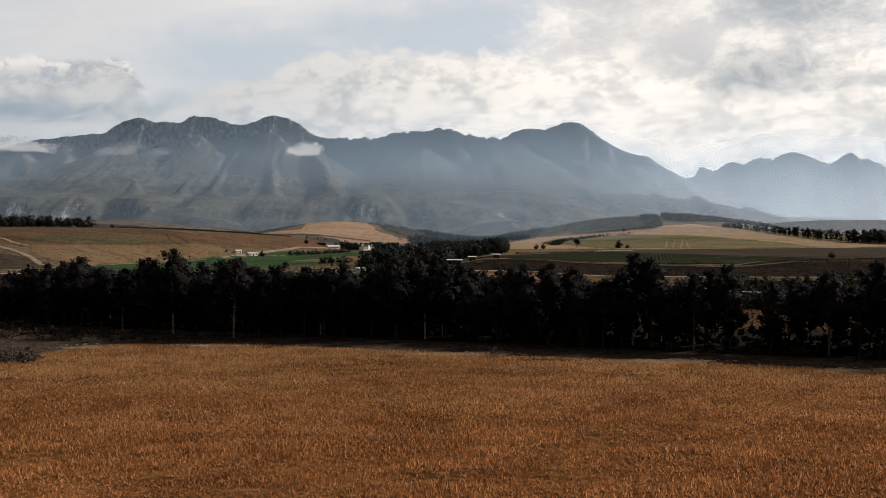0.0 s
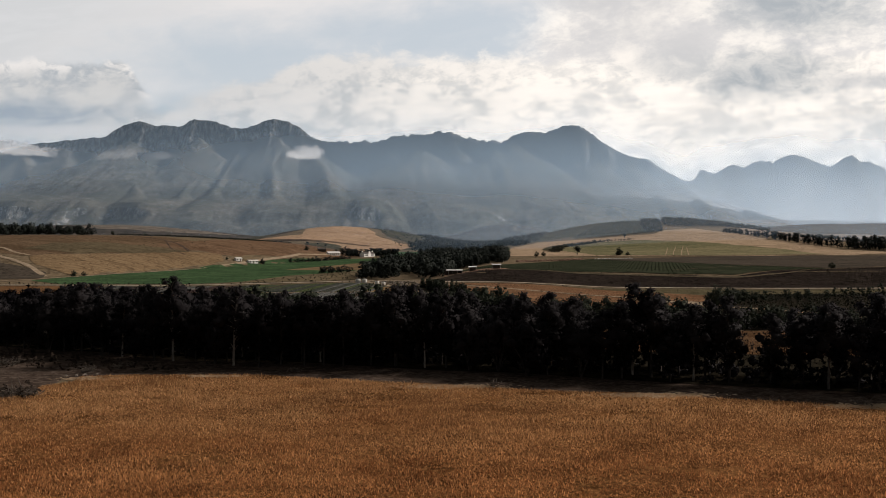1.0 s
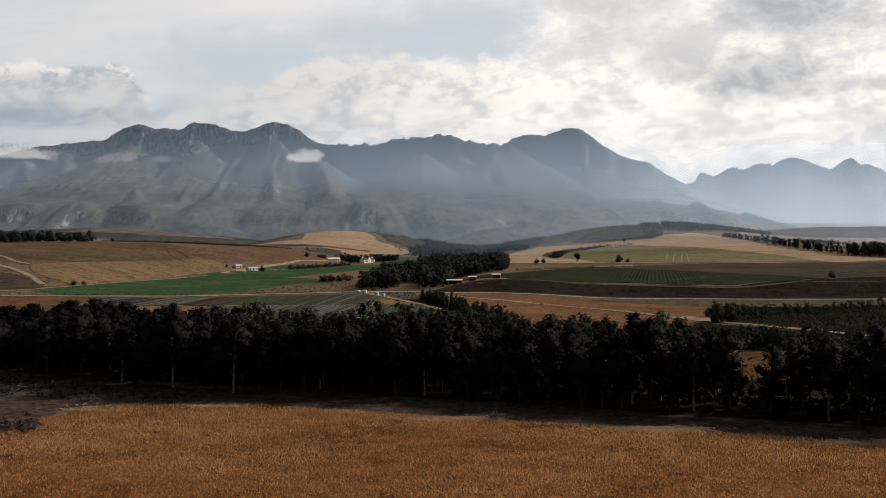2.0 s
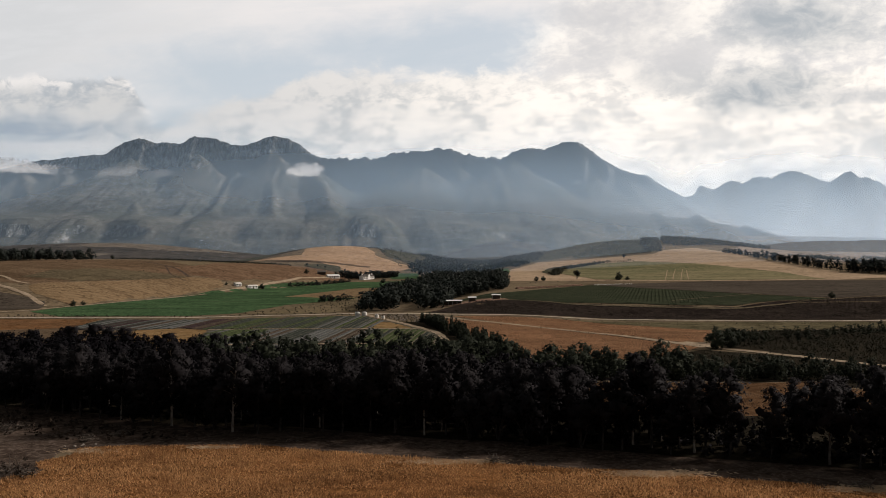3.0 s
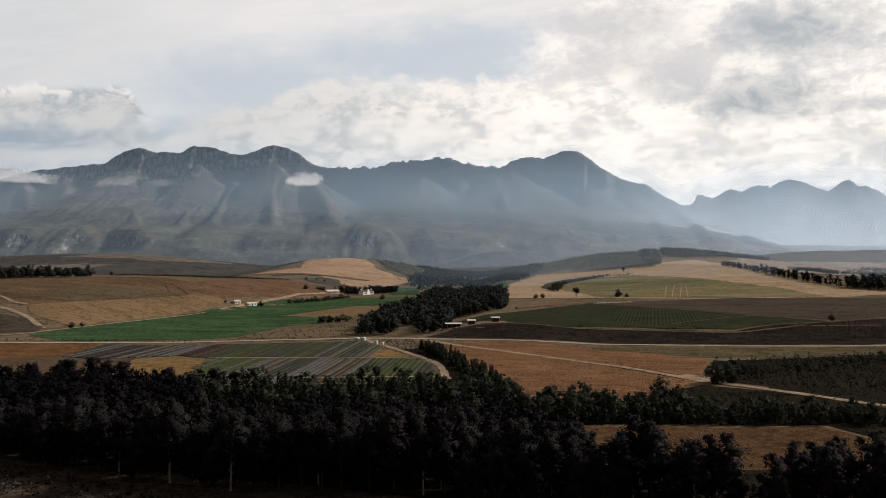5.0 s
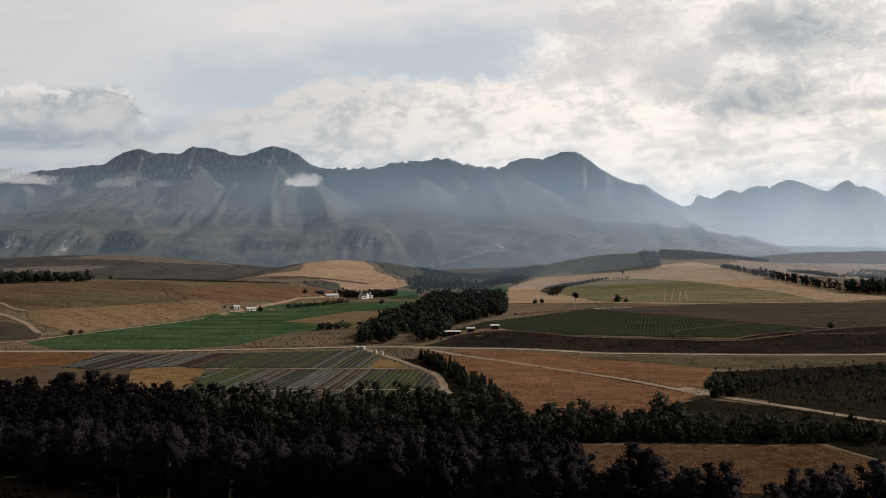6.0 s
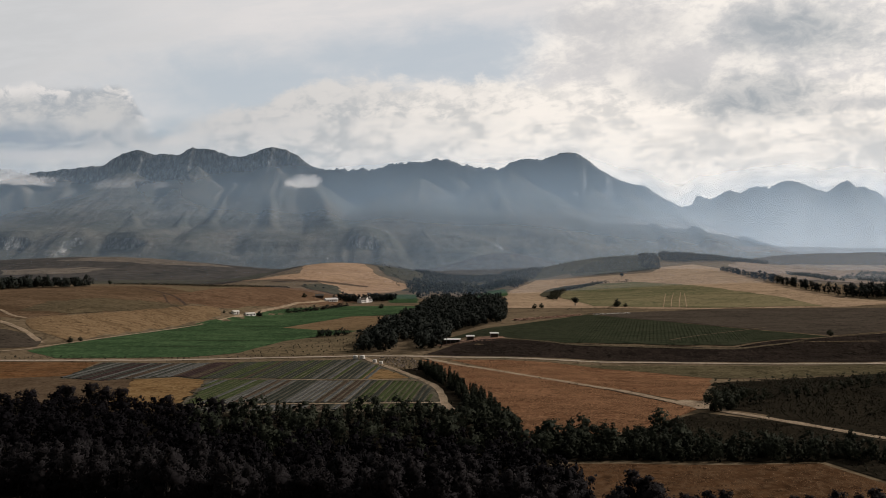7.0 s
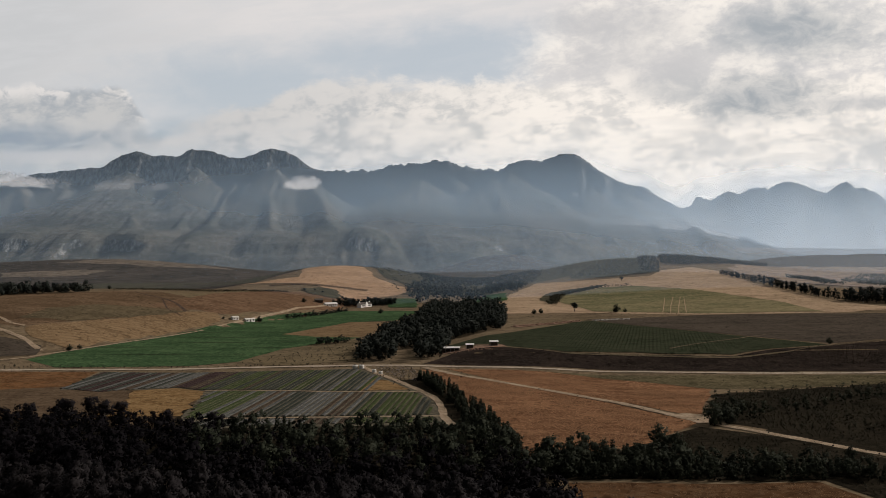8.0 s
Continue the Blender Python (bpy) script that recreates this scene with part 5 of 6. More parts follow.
# big rounded trees at the back of the belt
for x, y, h in ((-131, 268, 8.0), (-125, 273, 8.6), (-118, 268, 8.2), (-111, 265, 7.4), (-137, 276, 7.2), (-147, 272, 6.5), (-74, 247, 6.6), (-71, 246, 5.6), (-92, 256, 6.0)):
    stand(ROUNDS[rnd.randrange(3)], x, y, h / 9.0, rnd.uniform(0, 6.28), placed)

# young plantation behind the front rows
PINE = [shape_pine(R, 5.0, 7, 7, 0.30, core=1) for _ in range(4)]
LOW = [shape_round(R, 2.0, 5, 7, 0.24, 0.5, 0.1, core=1) for _ in range(4)]
CANOPY = [shape_round(R, 8.0, 12, 16, 0.40, core=1) for _ in range(4)]
BLOB = [shape_round(R, 7.0, 5, 6, 0.75, 0.45, core=1) for _ in range(4)]
MID_ROUND = [shape_round(R, 7.0, 12, 18, 0.34, 0.46, 0.16, core=1) for _ in range(4)]
behind = []
for x, y in scatter([(-230, 215), (-120, 192), (-50, 165), (-14, 160), (14, 150), (30, 146), (26, 178), (20, 215), (8, 246), (-70, 246), (-100, 262), (-150, 275), (-190, 285), (-240, 290)], 4.9, 3):
    deep = y - float(np.interp(x, FRONT_X, FRONT_Y))
    h = np.interp(deep, [22, 60, 110], [10.5, 7.0, 5.0]) * (rnd.uniform(0.7, 1.3) if x < -60 else rnd.uniform(0.8, 1.15))
    behind.append((x, y, h))
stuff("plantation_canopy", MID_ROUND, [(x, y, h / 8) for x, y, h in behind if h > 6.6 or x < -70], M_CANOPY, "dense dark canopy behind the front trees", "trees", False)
stuff("young_pines", PINE + PINE + MID_ROUND[:3], [(x, y, h / 5) for x, y, h in behind if h <= 6.6 and x >= -70], M_PINE, "close-set young green pines", "trees")
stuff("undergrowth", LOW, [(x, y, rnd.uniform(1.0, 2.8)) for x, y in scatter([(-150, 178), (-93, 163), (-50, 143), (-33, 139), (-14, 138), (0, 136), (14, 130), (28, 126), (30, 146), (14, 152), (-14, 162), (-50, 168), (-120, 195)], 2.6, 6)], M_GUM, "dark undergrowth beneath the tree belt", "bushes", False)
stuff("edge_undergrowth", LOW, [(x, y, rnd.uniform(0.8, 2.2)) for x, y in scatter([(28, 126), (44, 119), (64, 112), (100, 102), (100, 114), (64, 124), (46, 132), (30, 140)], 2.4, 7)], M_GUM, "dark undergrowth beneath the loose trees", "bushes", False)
stuff("dry_brush", LOW, [(x, y, rnd.uniform(0.25, 0.9)) for x, y in scatter([(-130, 160), (-92, 156), (-52, 137), (-40, 132), (-44, 129), (-62, 130), (-95, 140), (-140, 145)], 2.2, 61) + scatter([(-74, 106), (-58.5, 108.5), (-59.5, 112), (-64, 115), (-74, 113)], 1.2, 62)], M_BRUSH, "low dry brown brush before the trees", "bushes")
stuff("pine_belt", PINE, [(x, y, rnd.uniform(0.7, 1.15)) for x, y in scatter([(8, 246), (24, 205), (22, 235), (14, 280), (4, 320), (-6, 356), (-12, 352), (-4, 322), (5, 285), (7, 262)], 2.6, 9)], M_PINE, "belt of young pines along the track", "trees")
HEDGE = [(x, y) for x, y in scatter([(22, 207), (24, 190), (60, 188), (112, 187), (108, 200), (70, 206), (45, 212), (30, 212)], 2.7, 10)]
stuff("bush_row", PINE + MID_ROUND[:2], [(x, y, rnd.uniform(0.55, 0.95) * (1.15 if x < 62 else 0.85)) for x, y in HEDGE], M_PINE, "dense row of dark bushes along the field edge", "bushes")
stuff("hedge_bottom", LOW, [(x + 1.2, y - 0.8, rnd.uniform(0.8, 1.7)) for x, y in HEDGE], M_PINE, "low leafy skirt of the dark bush row", "bushes", False)
stuff("scrub_bushes", LOW, [(x, y, rnd.uniform(0.2, 0.6)) for x, y in scatter([(55, 212), (84, 243), (103, 225), (160, 158), (150, 145), (125, 188), (98, 196)], 2.8, 11, 0.5, 0.34)], M_SHRUB, "scattered low grey-green scrub", "bushes", False)
stuff("scrub_thicket", LOW, [(x, y, rnd.uniform(0.25, 0.55) * rnd.choice((1, 1, 1, 1.9))) for x, y in scatter([(93, 262), (113.5, 304), (151.6, 326.2), (211.3, 340.3), (264.4, 338.5), (225, 230), (125, 240), (108, 243)], 2.5, 12, 0.5, 0.30)], M_SHRUB, "dark thicket of scrub beside the dirt road", "bushes", False)
stuff("thicket_trees", CANOPY, [(x, y, rnd.uniform(0.35, 0.62)) for x, y in scatter([(90, 262), (104, 256), (118, 268), (112, 280), (98, 276)], 4.2, 13) + scatter([(120, 276), (167.4, 304.3), (229.5, 325.4), (227.3, 311.3), (165.2, 290.4), (125, 268)], 7.5, 15)], M_PINE, "dark thicket trees beside the fork", "trees")
stuff("bank_scrub", LOW, [(x, y, rnd.uniform(0.15, 0.65)) for x, y in scatter([(-6, 400), (28, 420), (67.2, 408), (157.6, 402), (260, 448), (247.7, 392.1), (149.2, 390.5), (64.7, 398.4)], 3.3, 14)], M_SHRUB, "low dark scrub on the road bank", "bushes", False)

SPRIG = [shape_round(R, 1.0, 3, 5, 0.20, 0.6, 0.1) for _ in range(5)]
carpet = scatter([(92, 262), (113, 306), (152, 330), (203, 343), (274, 347), (230, 182), (150, 178), (123, 213), (107, 237)], 1.5, 63, 0.5, 0.26) + scatter([(54, 213), (84, 244), (104, 226), (120, 205), (186, 150), (150, 140), (115, 143), (103, 163), (95, 189)], 1.6, 64, 0.5, 0.28)
stuff("scrub_carpet", SPRIG, [(x, y, rnd.uniform(0.35, 0.95)) for x, y in carpet], M_SHRUB, "low dark carpet of heath and weeds", "bushes", False)
carpet = scatter([(-6, 400), (28, 424), (67, 410), (156, 404), (260, 450), (330, 458), (250, 394), (149, 392), (66, 396)], 1.7, 65, 0.5, 0.36)
stuff("bank_weeds", SPRIG, [(x, y, rnd.uniform(0.3, 0.9)) for x, y in carpet], M_BRUSH, "brown weeds over the road bank", "bushes", False)
stuff("fork_weeds", LOW, [(x, y, rnd.uniform(0.2, 0.55)) for x, y in scatter([(-34, 388), (-16, 391), (-3, 330), (-8, 322), (-22, 352)], 2.1, 66, 0.5, 0.30)], M_SHRUB, "dark weeds among the rubble beside the fork", "bushes", False)
stuff("farm_trees", CANOPY, [(x, y, rnd.uniform(0.75, 1.2)) for x, y in scatter([(-126, 908), (-98, 912), (-74, 900), (-56, 902), (-54, 936), (-122, 940)], 5.5, 67) if math.hypot(x + 90, y - 893) > 13], M_WOODS, "dark garden trees behind the farmhouse", "trees")
stuff("boundary_bushes", LOW, [(x + rnd.uniform(-2, 2), y + rnd.uniform(-3.5, 1.5), rnd.uniform(0.45, 1.25)) for x, y in smooth_line([(100, 282), (112, 309), (150, 331), (203, 344), (272, 348)], 2.6)], M_PINE, "dark bushes along the edge of the scrubland", "bushes", False)
BIG_BUSH = plant_pattern("round_bush", shape_round(R, 6.0, 26, 32, 0.24, 0.5, 0.08, core=1), M_PINE, "large rounded dark bush at the field edge", "bush", "field bushes")
for x, y, h in ((64, 222, 7.5), (68, 219, 5.5), (90, 250, 7.5), (95, 252, 6.5), (160, 694, 8.0), (168, 694, 4.5), (-240, 492, 4.5), (-238, 502, 3.5), (-154, 853, 6.5), (-355, 815, 5.0), (112, 208, 3.5), (84, 687, 5.0), (91, 692, 5.0), (226, 442, 4.5), (-62, 780, 6.0), (-170, 712, 6.0), (-196, 686, 3.0), (-128, 905, 6.0)):
    stand(BIG_BUSH, x, y, h / 6.0, rnd.uniform(0, 6.28), placed)
GUM_FAR = plant_pattern("lone_tree", shape_round(R, 8.0, 16, 30, 0.42, 0.5, 0.45), M_WOODS, "lone tree with a spreading crown in the pasture", "tree", "pasture trees")
for x, y, h in ((124, 706, 9.0), (271, 1142, 8.0), (-192, 1070, 5.0), (-180, 1085, 4.0), (-165, 1060, 4.0)):
    stand(GUM_FAR, x, y, h / 8.0, rnd.uniform(0, 6.28), placed)

# windbreak over the eastern hill
WIND = [plant_pattern("windbreak_tree", shape_round(R, 10.0, 13, 16, 0.45, 0.30, 0.14, core=1), M_WOODS, "dark windbreak tree in a long row", "tree", "windbreak") for _ in range(3)]
line = smooth_line([(440, 1190), (424, 1080), (415, 975), (406, 880), (405, 800), (420, 745)], 5.5)
for i, (x, y) in enumerate(line):
    if rnd.random() < 0.88:
        stand(WIND[i % 3], x + rnd.uniform(-2, 2), y + rnd.uniform(-2, 2), rnd.uniform(0.8, 1.2) * (0.8 if y > 1000 else 1.1), rnd.uniform(0, 6.28), placed)
for x, y in scatter([(410, 770), (440, 740), (530, 740), (540, 790), (440, 800)], 7.0, 21):
    stand(WIND[rnd.randrange(3)], x, y, rnd.uniform(1.0, 1.5), rnd.uniform(0, 6.28), placed)
stuff("western_wood", CANOPY, [(x, y, rnd.uniform(1.0, 1.55)) for x, y in scatter([(-540, 690), (-400, 682), (-352, 742), (-350, 768), (-400, 730), (-540, 745)], 6.0, 22)], M_WOODS, "dark wood along the crest of the pasture", "trees", False)

# woods of the valley
stuff("valley_wood", CANOPY, [(x, y, rnd.uniform(0.6, 1.45)) for x, y in scatter([(-47, 413), (-24, 411), (-24, 470), (-14, 470), (-15, 412), (-2, 410), (0, 440), (8, 520), (44, 545), (56, 640), (62, 730), (40, 800), (-15, 850), (-20, 700), (-36, 580), (-50, 480)], 5.4, 23, 0.45, 0.22)], M_WOODS, "dark riverside wood in the valley", "trees", False)
stuff("far_wood", BLOB, [(x, y, rnd.uniform(0.9, 1.5)) for x, y in scatter([(-20, 850), (20, 830), (62, 740), (66, 850), (50, 880), (50, 940), (62, 1056), (105, 1056), (150, 1300), (200, 1500), (230, 1900), (60, 2000), (-60, 1700), (-30, 1400), (-60, 1250), (-40, 1030)], 10.5, 24, 0.45, 0.30)], M_WOODS, "far dark woods along the valley", "trees", False)
stuff("hill_forest", BLOB, [(x, y, rnd.uniform(1.1, 1.7)) for x, y in scatter([(424, 1455), (450, 1440), (540, 1510), (640, 1610), (735, 1700), (660, 1740), (490, 1720), (470, 1640)], 5.6, 25)], M_WOODS, "dark plantation forest along a hill crest", "trees", False)
stuff("young_hill_wood", BLOB, [(x, y, rnd.uniform(0.4, 0.8)) for x, y in scatter([(232, 1340), (345, 1262), (362, 1290), (408, 1440), (430, 1560), (330, 1530), (270, 1450)], 7.0, 36)], M_GREYWOOD, "thin grey-green wood on the hill slope", "trees", False)
stuff("hill_wood", BLOB, [(x, y, rnd.uniform(0.7, 1.2)) for x, y in scatter([(340, 1275), (366, 1275), (412, 1440), (452, 1600), (425, 1640), (375, 1440)], 7.5, 26)], M_WOODS, "straggling wood up the hillside", "trees", False)
stuff("crest_bushes", BLOB, [(x, y, rnd.uniform(0.12, 0.40)) for x, y in scatter([(-345, 800), (-250, 830), (-190, 960), (-200, 975), (-262, 862), (-350, 815)], 2.6, 27)], M_SHRUB, "dark scrub along the crest of the pasture", "bushes", False)
stuff("farm_hedge", BLOB, [(x, y, rnd.uniform(0.4, 0.85)) for x, y in scatter([(-158, 752), (-150, 744), (-120, 790), (-100, 840), (-108, 848), (-130, 800)], 4.0, 28) + scatter([(-86, 505), (-62, 512), (-60, 522), (-84, 515)], 2.8, 29) + scatter([(-118, 915), (-100, 912), (-78, 906), (-55, 915), (-55, 935), (-118, 935)], 5.0, 30)], M_WOODS, "dark hedges and garden trees round the farm", "bushes")
stuff("pasture_edge_bushes", BLOB, [(x, y, rnd.uniform(0.35, 0.7)) for x, y in scatter([(108, 800), (122, 800), (134, 850), (143, 912), (218, 1032), (260, 1022), (250, 1036), (208, 1046), (132, 925), (120, 850)], 4.6, 35)], M_SHRUB, "dark scrub along the upper edge of the hill pasture", "bushes")
# haze over these thickets is put into their pale leaf colour
stuff("far_thickets", BLOB, [(x, y, rnd.uniform(0.7, 1.2)) for x, y in scatter([(505, 1000), (600, 1330), (630, 1320), (540, 1010)], 8, 31) + scatter([(640, 1120), (721, 1377), (1000, 1750), (1080, 1700), (800, 1250), (700, 1100)], 12, 32)], M_GREYWOOD, "hazy thickets of the eastern valley", "trees", False)
stuff("foothill_bushes", BLOB, [(x, y, rnd.uniform(0.35, 0.9)) for x, y in scatter([(-60, 1130), (80, 1080), (170, 1330), (300, 1560), (250, 2200), (-150, 2200), (-120, 1500)], 26, 33) + scatter([(-160, 1540), (-95, 1350), (-40, 1240), (30, 1230), (-60, 1720)], 18, 34)], M_SHRUB, "scattered bushes on the far slopes", "bushes", False)

# orchard rows run up the terrace
rows = []
for x in np.arange(-60, 235, 2.3):
    for y in np.arange(412, 620, 1.5):
        rows.append((x + 0.28 * (y - 412) + rnd.uniform(-0.45, 0.45), y + rnd.uniform(-0.6, 0.6)))
rows = np.array(rows)
keep = inside(rows[:, 0], rows[:, 1], [(8, 478), (48, 520), (119, 612), (139, 575), (180, 509), (219, 440), (158, 416), (70, 421), (36, 449)])
VINE = [shape_round(R, 0.9, 3, 3, 0.28, 0.5, 0.2) for _ in range(4)]
stuff("orchard_rows", VINE, [(x, y, rnd.uniform(0.4, 0.65)) for x, y in rows[keep]], M_VINE, "close rows of small green orchard trees", "orchard", False)

# tufts along the verges and out in the fields
verge = []
for pts, reach in (([(-247, 406), (-115, 406), (-44, 397), (23, 387), (100, 366), (177, 357), (260, 361)], 5.0), ([(5, 366), (50, 310), (87, 255), (119, 214), (160, 165)], 3.2), ([(-240, 492), (-208, 592), (-160, 767), (-138, 850)], 4.0), ([(-32, 369), (-10, 322), (1, 264)], 3.0), ([(34, 440), (68, 415), (158, 409), (224, 435)], 2.5)):
    for x, y in smooth_line(pts, 1.6):
        if rnd.random() < 0.6:
            verge.append((x + rnd.choice((-1, 1)) * reach * rnd.uniform(0.8, 1.5), y + rnd.choice((-1, 1)) * reach * rnd.uniform(0.8, 1.5), rnd.uniform(0.12, 0.5)))
for x, y in scatter([(-330, 412), (-140, 410.5), (-60, 404.5), (-60, 408), (-140, 416), (-330, 436)], 3.6, 54) + scatter([(-240, 470), (-200, 640), (-150, 830), (-330, 790), (-420, 640), (-330, 500)], 17.0, 51, 0.5, 0.50) + scatter([(-112, 425), (-60, 535), (-44, 415)], 6.0, 52) + scatter([(60, 650), (140, 690), (330, 660), (330, 650), (140, 670)], 7.0, 53):
    verge.append((x, y, rnd.uniform(0.15, 0.7)))
TUFT = [shape_round(R, 2.0, 5, 8, 0.30, 0.5, 0.1) for _ in range(4)]
stuff("verge_tufts", TUFT, verge, M_SHRUB, "dark weeds and low bushes along roads and fields", "bushes", False)


# ---------------------------------------------------------------- the stubble itself
def build_stubble():
    """Straw tufts over the near field: stiff bent stalks in drilled rows."""
    rnd = np.random.RandomState(41)
    gx, gy = np.meshgrid(np.arange(-96, 98, 0.30), np.arange(40, 128, 0.32))
    x = (gx + rnd.uniform(-0.2, 0.2, gx.shape)).ravel()
    y = (gy + rnd.uniform(-0.2, 0.2, gy.shape)).ravel()
    keep = (np.abs(x) < 0.63 * y + 6) & inside(x, y, [(-64, 108), (-60, 112), (-62.5, 117), (-59, 121), (-60, 125), (-52, 127), (-31, 126.5), (1, 117), (30, 110.5), (59, 101.5), (120, 86), (130, -40), (-130, -40), (-120, 104)])
    thin = fbm(x / 7, y / 3.0, 3) + 0.25 * rnd.rand(len(x))
    keep &= thin > 0.36
    x, y = x[keep], y[keep]
    tall = 0.10 + 0.42 * fbm(x / 9 + 7, y / 4, 3) * rnd.uniform(0.5, 1.6, len(x))
    verts = []
    z = terrain(x, y) + 0.04
    for k in range(3):
        turn = rnd.uniform(0, 6.28, len(x))
        c, s = np.cos(turn), np.sin(turn)
        w = rnd.uniform(0.030, 0.085, len(x))
        ox, oy = rnd.uniform(-0.14, 0.14, (2, len(x)))
        lx, ly = rnd.normal(0, 0.14, (2, len(x)))
        h = tall * rnd.uniform(0.7, 1.2, len(x))
        a = np.stack([x + ox - c * w, y + oy - s * w, z], -1)
        b = np.stack([x + ox + c * w, y + oy + s * w, z], -1)
        t = np.stack([x + ox + lx, y + oy + ly, z + h], -1)
        verts.append(np.stack([a, b, t], 1))
    verts = np.concatenate(verts).reshape(-1, 3)
    ob = new("stubble", fast_mesh("stubble", verts, np.arange(len(verts)).reshape(-1, 3), M_STRAW))
    tagged(ob, "coarse orange-brown straw stalks of the reaped field", "stubble", kind="stuff")


def build_straw_litter():
    """Loose straw and short tufts on the farther reaped fields."""
    rnd = np.random.RandomState(43)
    gx, gy = np.meshgrid(np.arange(-12, 160, 0.8), np.arange(138, 384, 1.0))
    x = (gx + rnd.uniform(-0.5, 0.5, gx.shape)).ravel()
    y = (gy + rnd.uniform(-0.6, 0.6, gy.shape)).ravel()
    keep = inside(x, y, [(-8, 378), (0, 350), (15, 280), (23, 240), (23, 208), (50, 220), (62, 227), (84, 254), (48, 308), (28, 335)])
    keep |= inside(x, y, [(6, 378), (54, 366), (84, 340), (110, 316), (90, 266), (52, 314), (32, 340)])
    keep |= inside(x, y, [(32, 185), (70, 183), (91, 184), (100, 160), (110, 143), (90, 144), (33, 154)])
    keep &= fbm(x / 9, y / 12, 3) + 0.3 * rnd.rand(len(x)) > 0.55
    x, y = x[keep], y[keep]
    z = terrain(x, y) + 0.16
    turn = rnd.uniform(-0.6, 0.6, len(x))
    w, h = rnd.uniform(0.10, 0.30, len(x)), rnd.uniform(0.10, 0.32, len(x))
    c, s = np.cos(turn) * w, np.sin(turn) * w
    a, b = np.stack([x - c, y - s, z], -1), np.stack([x + c, y + s, z], -1)
    t = np.stack([x + rnd.normal(0, 0.1, len(x)), y + rnd.normal(0, 0.1, len(x)), z + h], -1)
    verts = np.stack([a, b, t], 1).reshape(-1, 3)
    ob = new("straw_litter", fast_mesh("straw_litter", verts, np.arange(len(verts)).reshape(-1, 3), M_LITTER))
    tagged(ob, "loose straw and tufts on the reaped fields", "stubble", kind="stuff")


build_stubble()
build_straw_litter()


# ---------------------------------------------------------------- vegetable beds
def bed_blocks():
    """Raised beds in three blocks, slanting across the plot; each bed is a part."""
    plot = [(-176, 396), (-42, 382), (-33, 364), (-26, 350), (-36, 350), (-34, 322), (-13, 319), (-5, 301), (-1.5, 256), (-80, 253), (-90, 268), (-101, 331), (-119, 344), (-137, 342), (-150, 335), (-172, 345)]
    way = np.array([0.10, 0.995])
    way /= np.linalg.norm(way)
    side = np.array([way[1], -way[0]])
    rnd = random.Random(77)
    blocks = (("north_beds", 0, 400), ("middle_beds", 268.5, 0), ("south_beds", 250, 264.5))
    divide = lambda x: np.interp(x, [-102, -88, -47, -7], [333, 330.5, 319, 315.5])
    for name, low, high in blocks:
        thing = new("vegetable_beds")
        tagged(thing, "long slanting vegetable beds, grey-green and brown", "vegetable beds", "beds of the plot")
        for k in np.arange(-200, 20, 2.3):
            t = np.arange(0, 190, 1.0)
            # walk along the row, keep the longest stretch inside block and plot
            p = np.array([k, 250.0]) + t[:, None] * way
            ok = inside(p[:, 0], p[:, 1], plot) & (p[:, 1] > (low or divide(p[:, 0]) + 1.6)) & (p[:, 1] < (high or divide(p[:, 0]) - 1.6))
            if ok.sum() < 8:
                continue
            a, b = p[ok][0], p[ok][-1]
            mid = (a[0] + b[0]) / 2
            if low == 0:
                kind = rnd.choice((2, 2, 2, 0, 1)) if mid > -80 else rnd.choice((1, 2, 1, 3)) if mid > -104 else rnd.choice((4, 4, 3, 4)) if mid > -120 else rnd.choice((3, 2, 0, 3)) if mid > -145 else rnd.choice((2, 2, 4, 0, 2))
            else:
                kind = rnd.choice((1, 1, 1, 2)) if mid > -32 else rnd.choice((0, 0, 2, 0, 3)) if mid > -78 else rnd.choice((0, 1, 1, 2))
            width, tall = rnd.uniform(1.35, 1.75), rnd.uniform(0.2, 0.4)
            n = max(3, int(np.linalg.norm(b - a) / 6))
            verts = []
            for c, up in ((-0.5, 0.0), (-0.36, 1.0), (0.36, 1.0), (0.5, 0.0)):
                q = a + (b - a) * np.linspace(0, 1, n)[:, None] + side * (c * width + np.array([rnd.uniform(-0.12, 0.12) for _ in range(n)]))[:, None]
                verts.append(np.column_stack([q, terrain(q[:, 0], q[:, 1]) + 0.14 + up * tall]))
            ob = new("bed", fast_mesh("bed", np.stack(verts, 1).reshape(-1, 3), grid_faces(4, n), M_LEAFBED[kind]))
            ob.parent = thing


bed_blocks()
road("plot_path", [(-103, 333), (-88, 330.5), (-47, 319), (-8, 315.5)], 1.6, M_TRACK, 0.30, "narrow path between vegetable beds")
road("plot_path", [(-84, 266.5), (-40, 266), (0, 266)], 1.6, M_TRACK, 0.30, "narrow path between vegetable beds")


# ---------------------------------------------------------------- buildings
def box(bm, x0, x1, y0, y1, z0, z1, bevel=0.0):
    made = bmesh.ops.create_cube(bm, size=1)["verts"]
    for v in made:
        v.co = ((x0 + x1) / 2 + v.co.x * (x1 - x0), (y0 + y1) / 2 + v.co.y * (y1 - y0), (z0 + z1) / 2 + v.co.z * (z1 - z0))
    return made


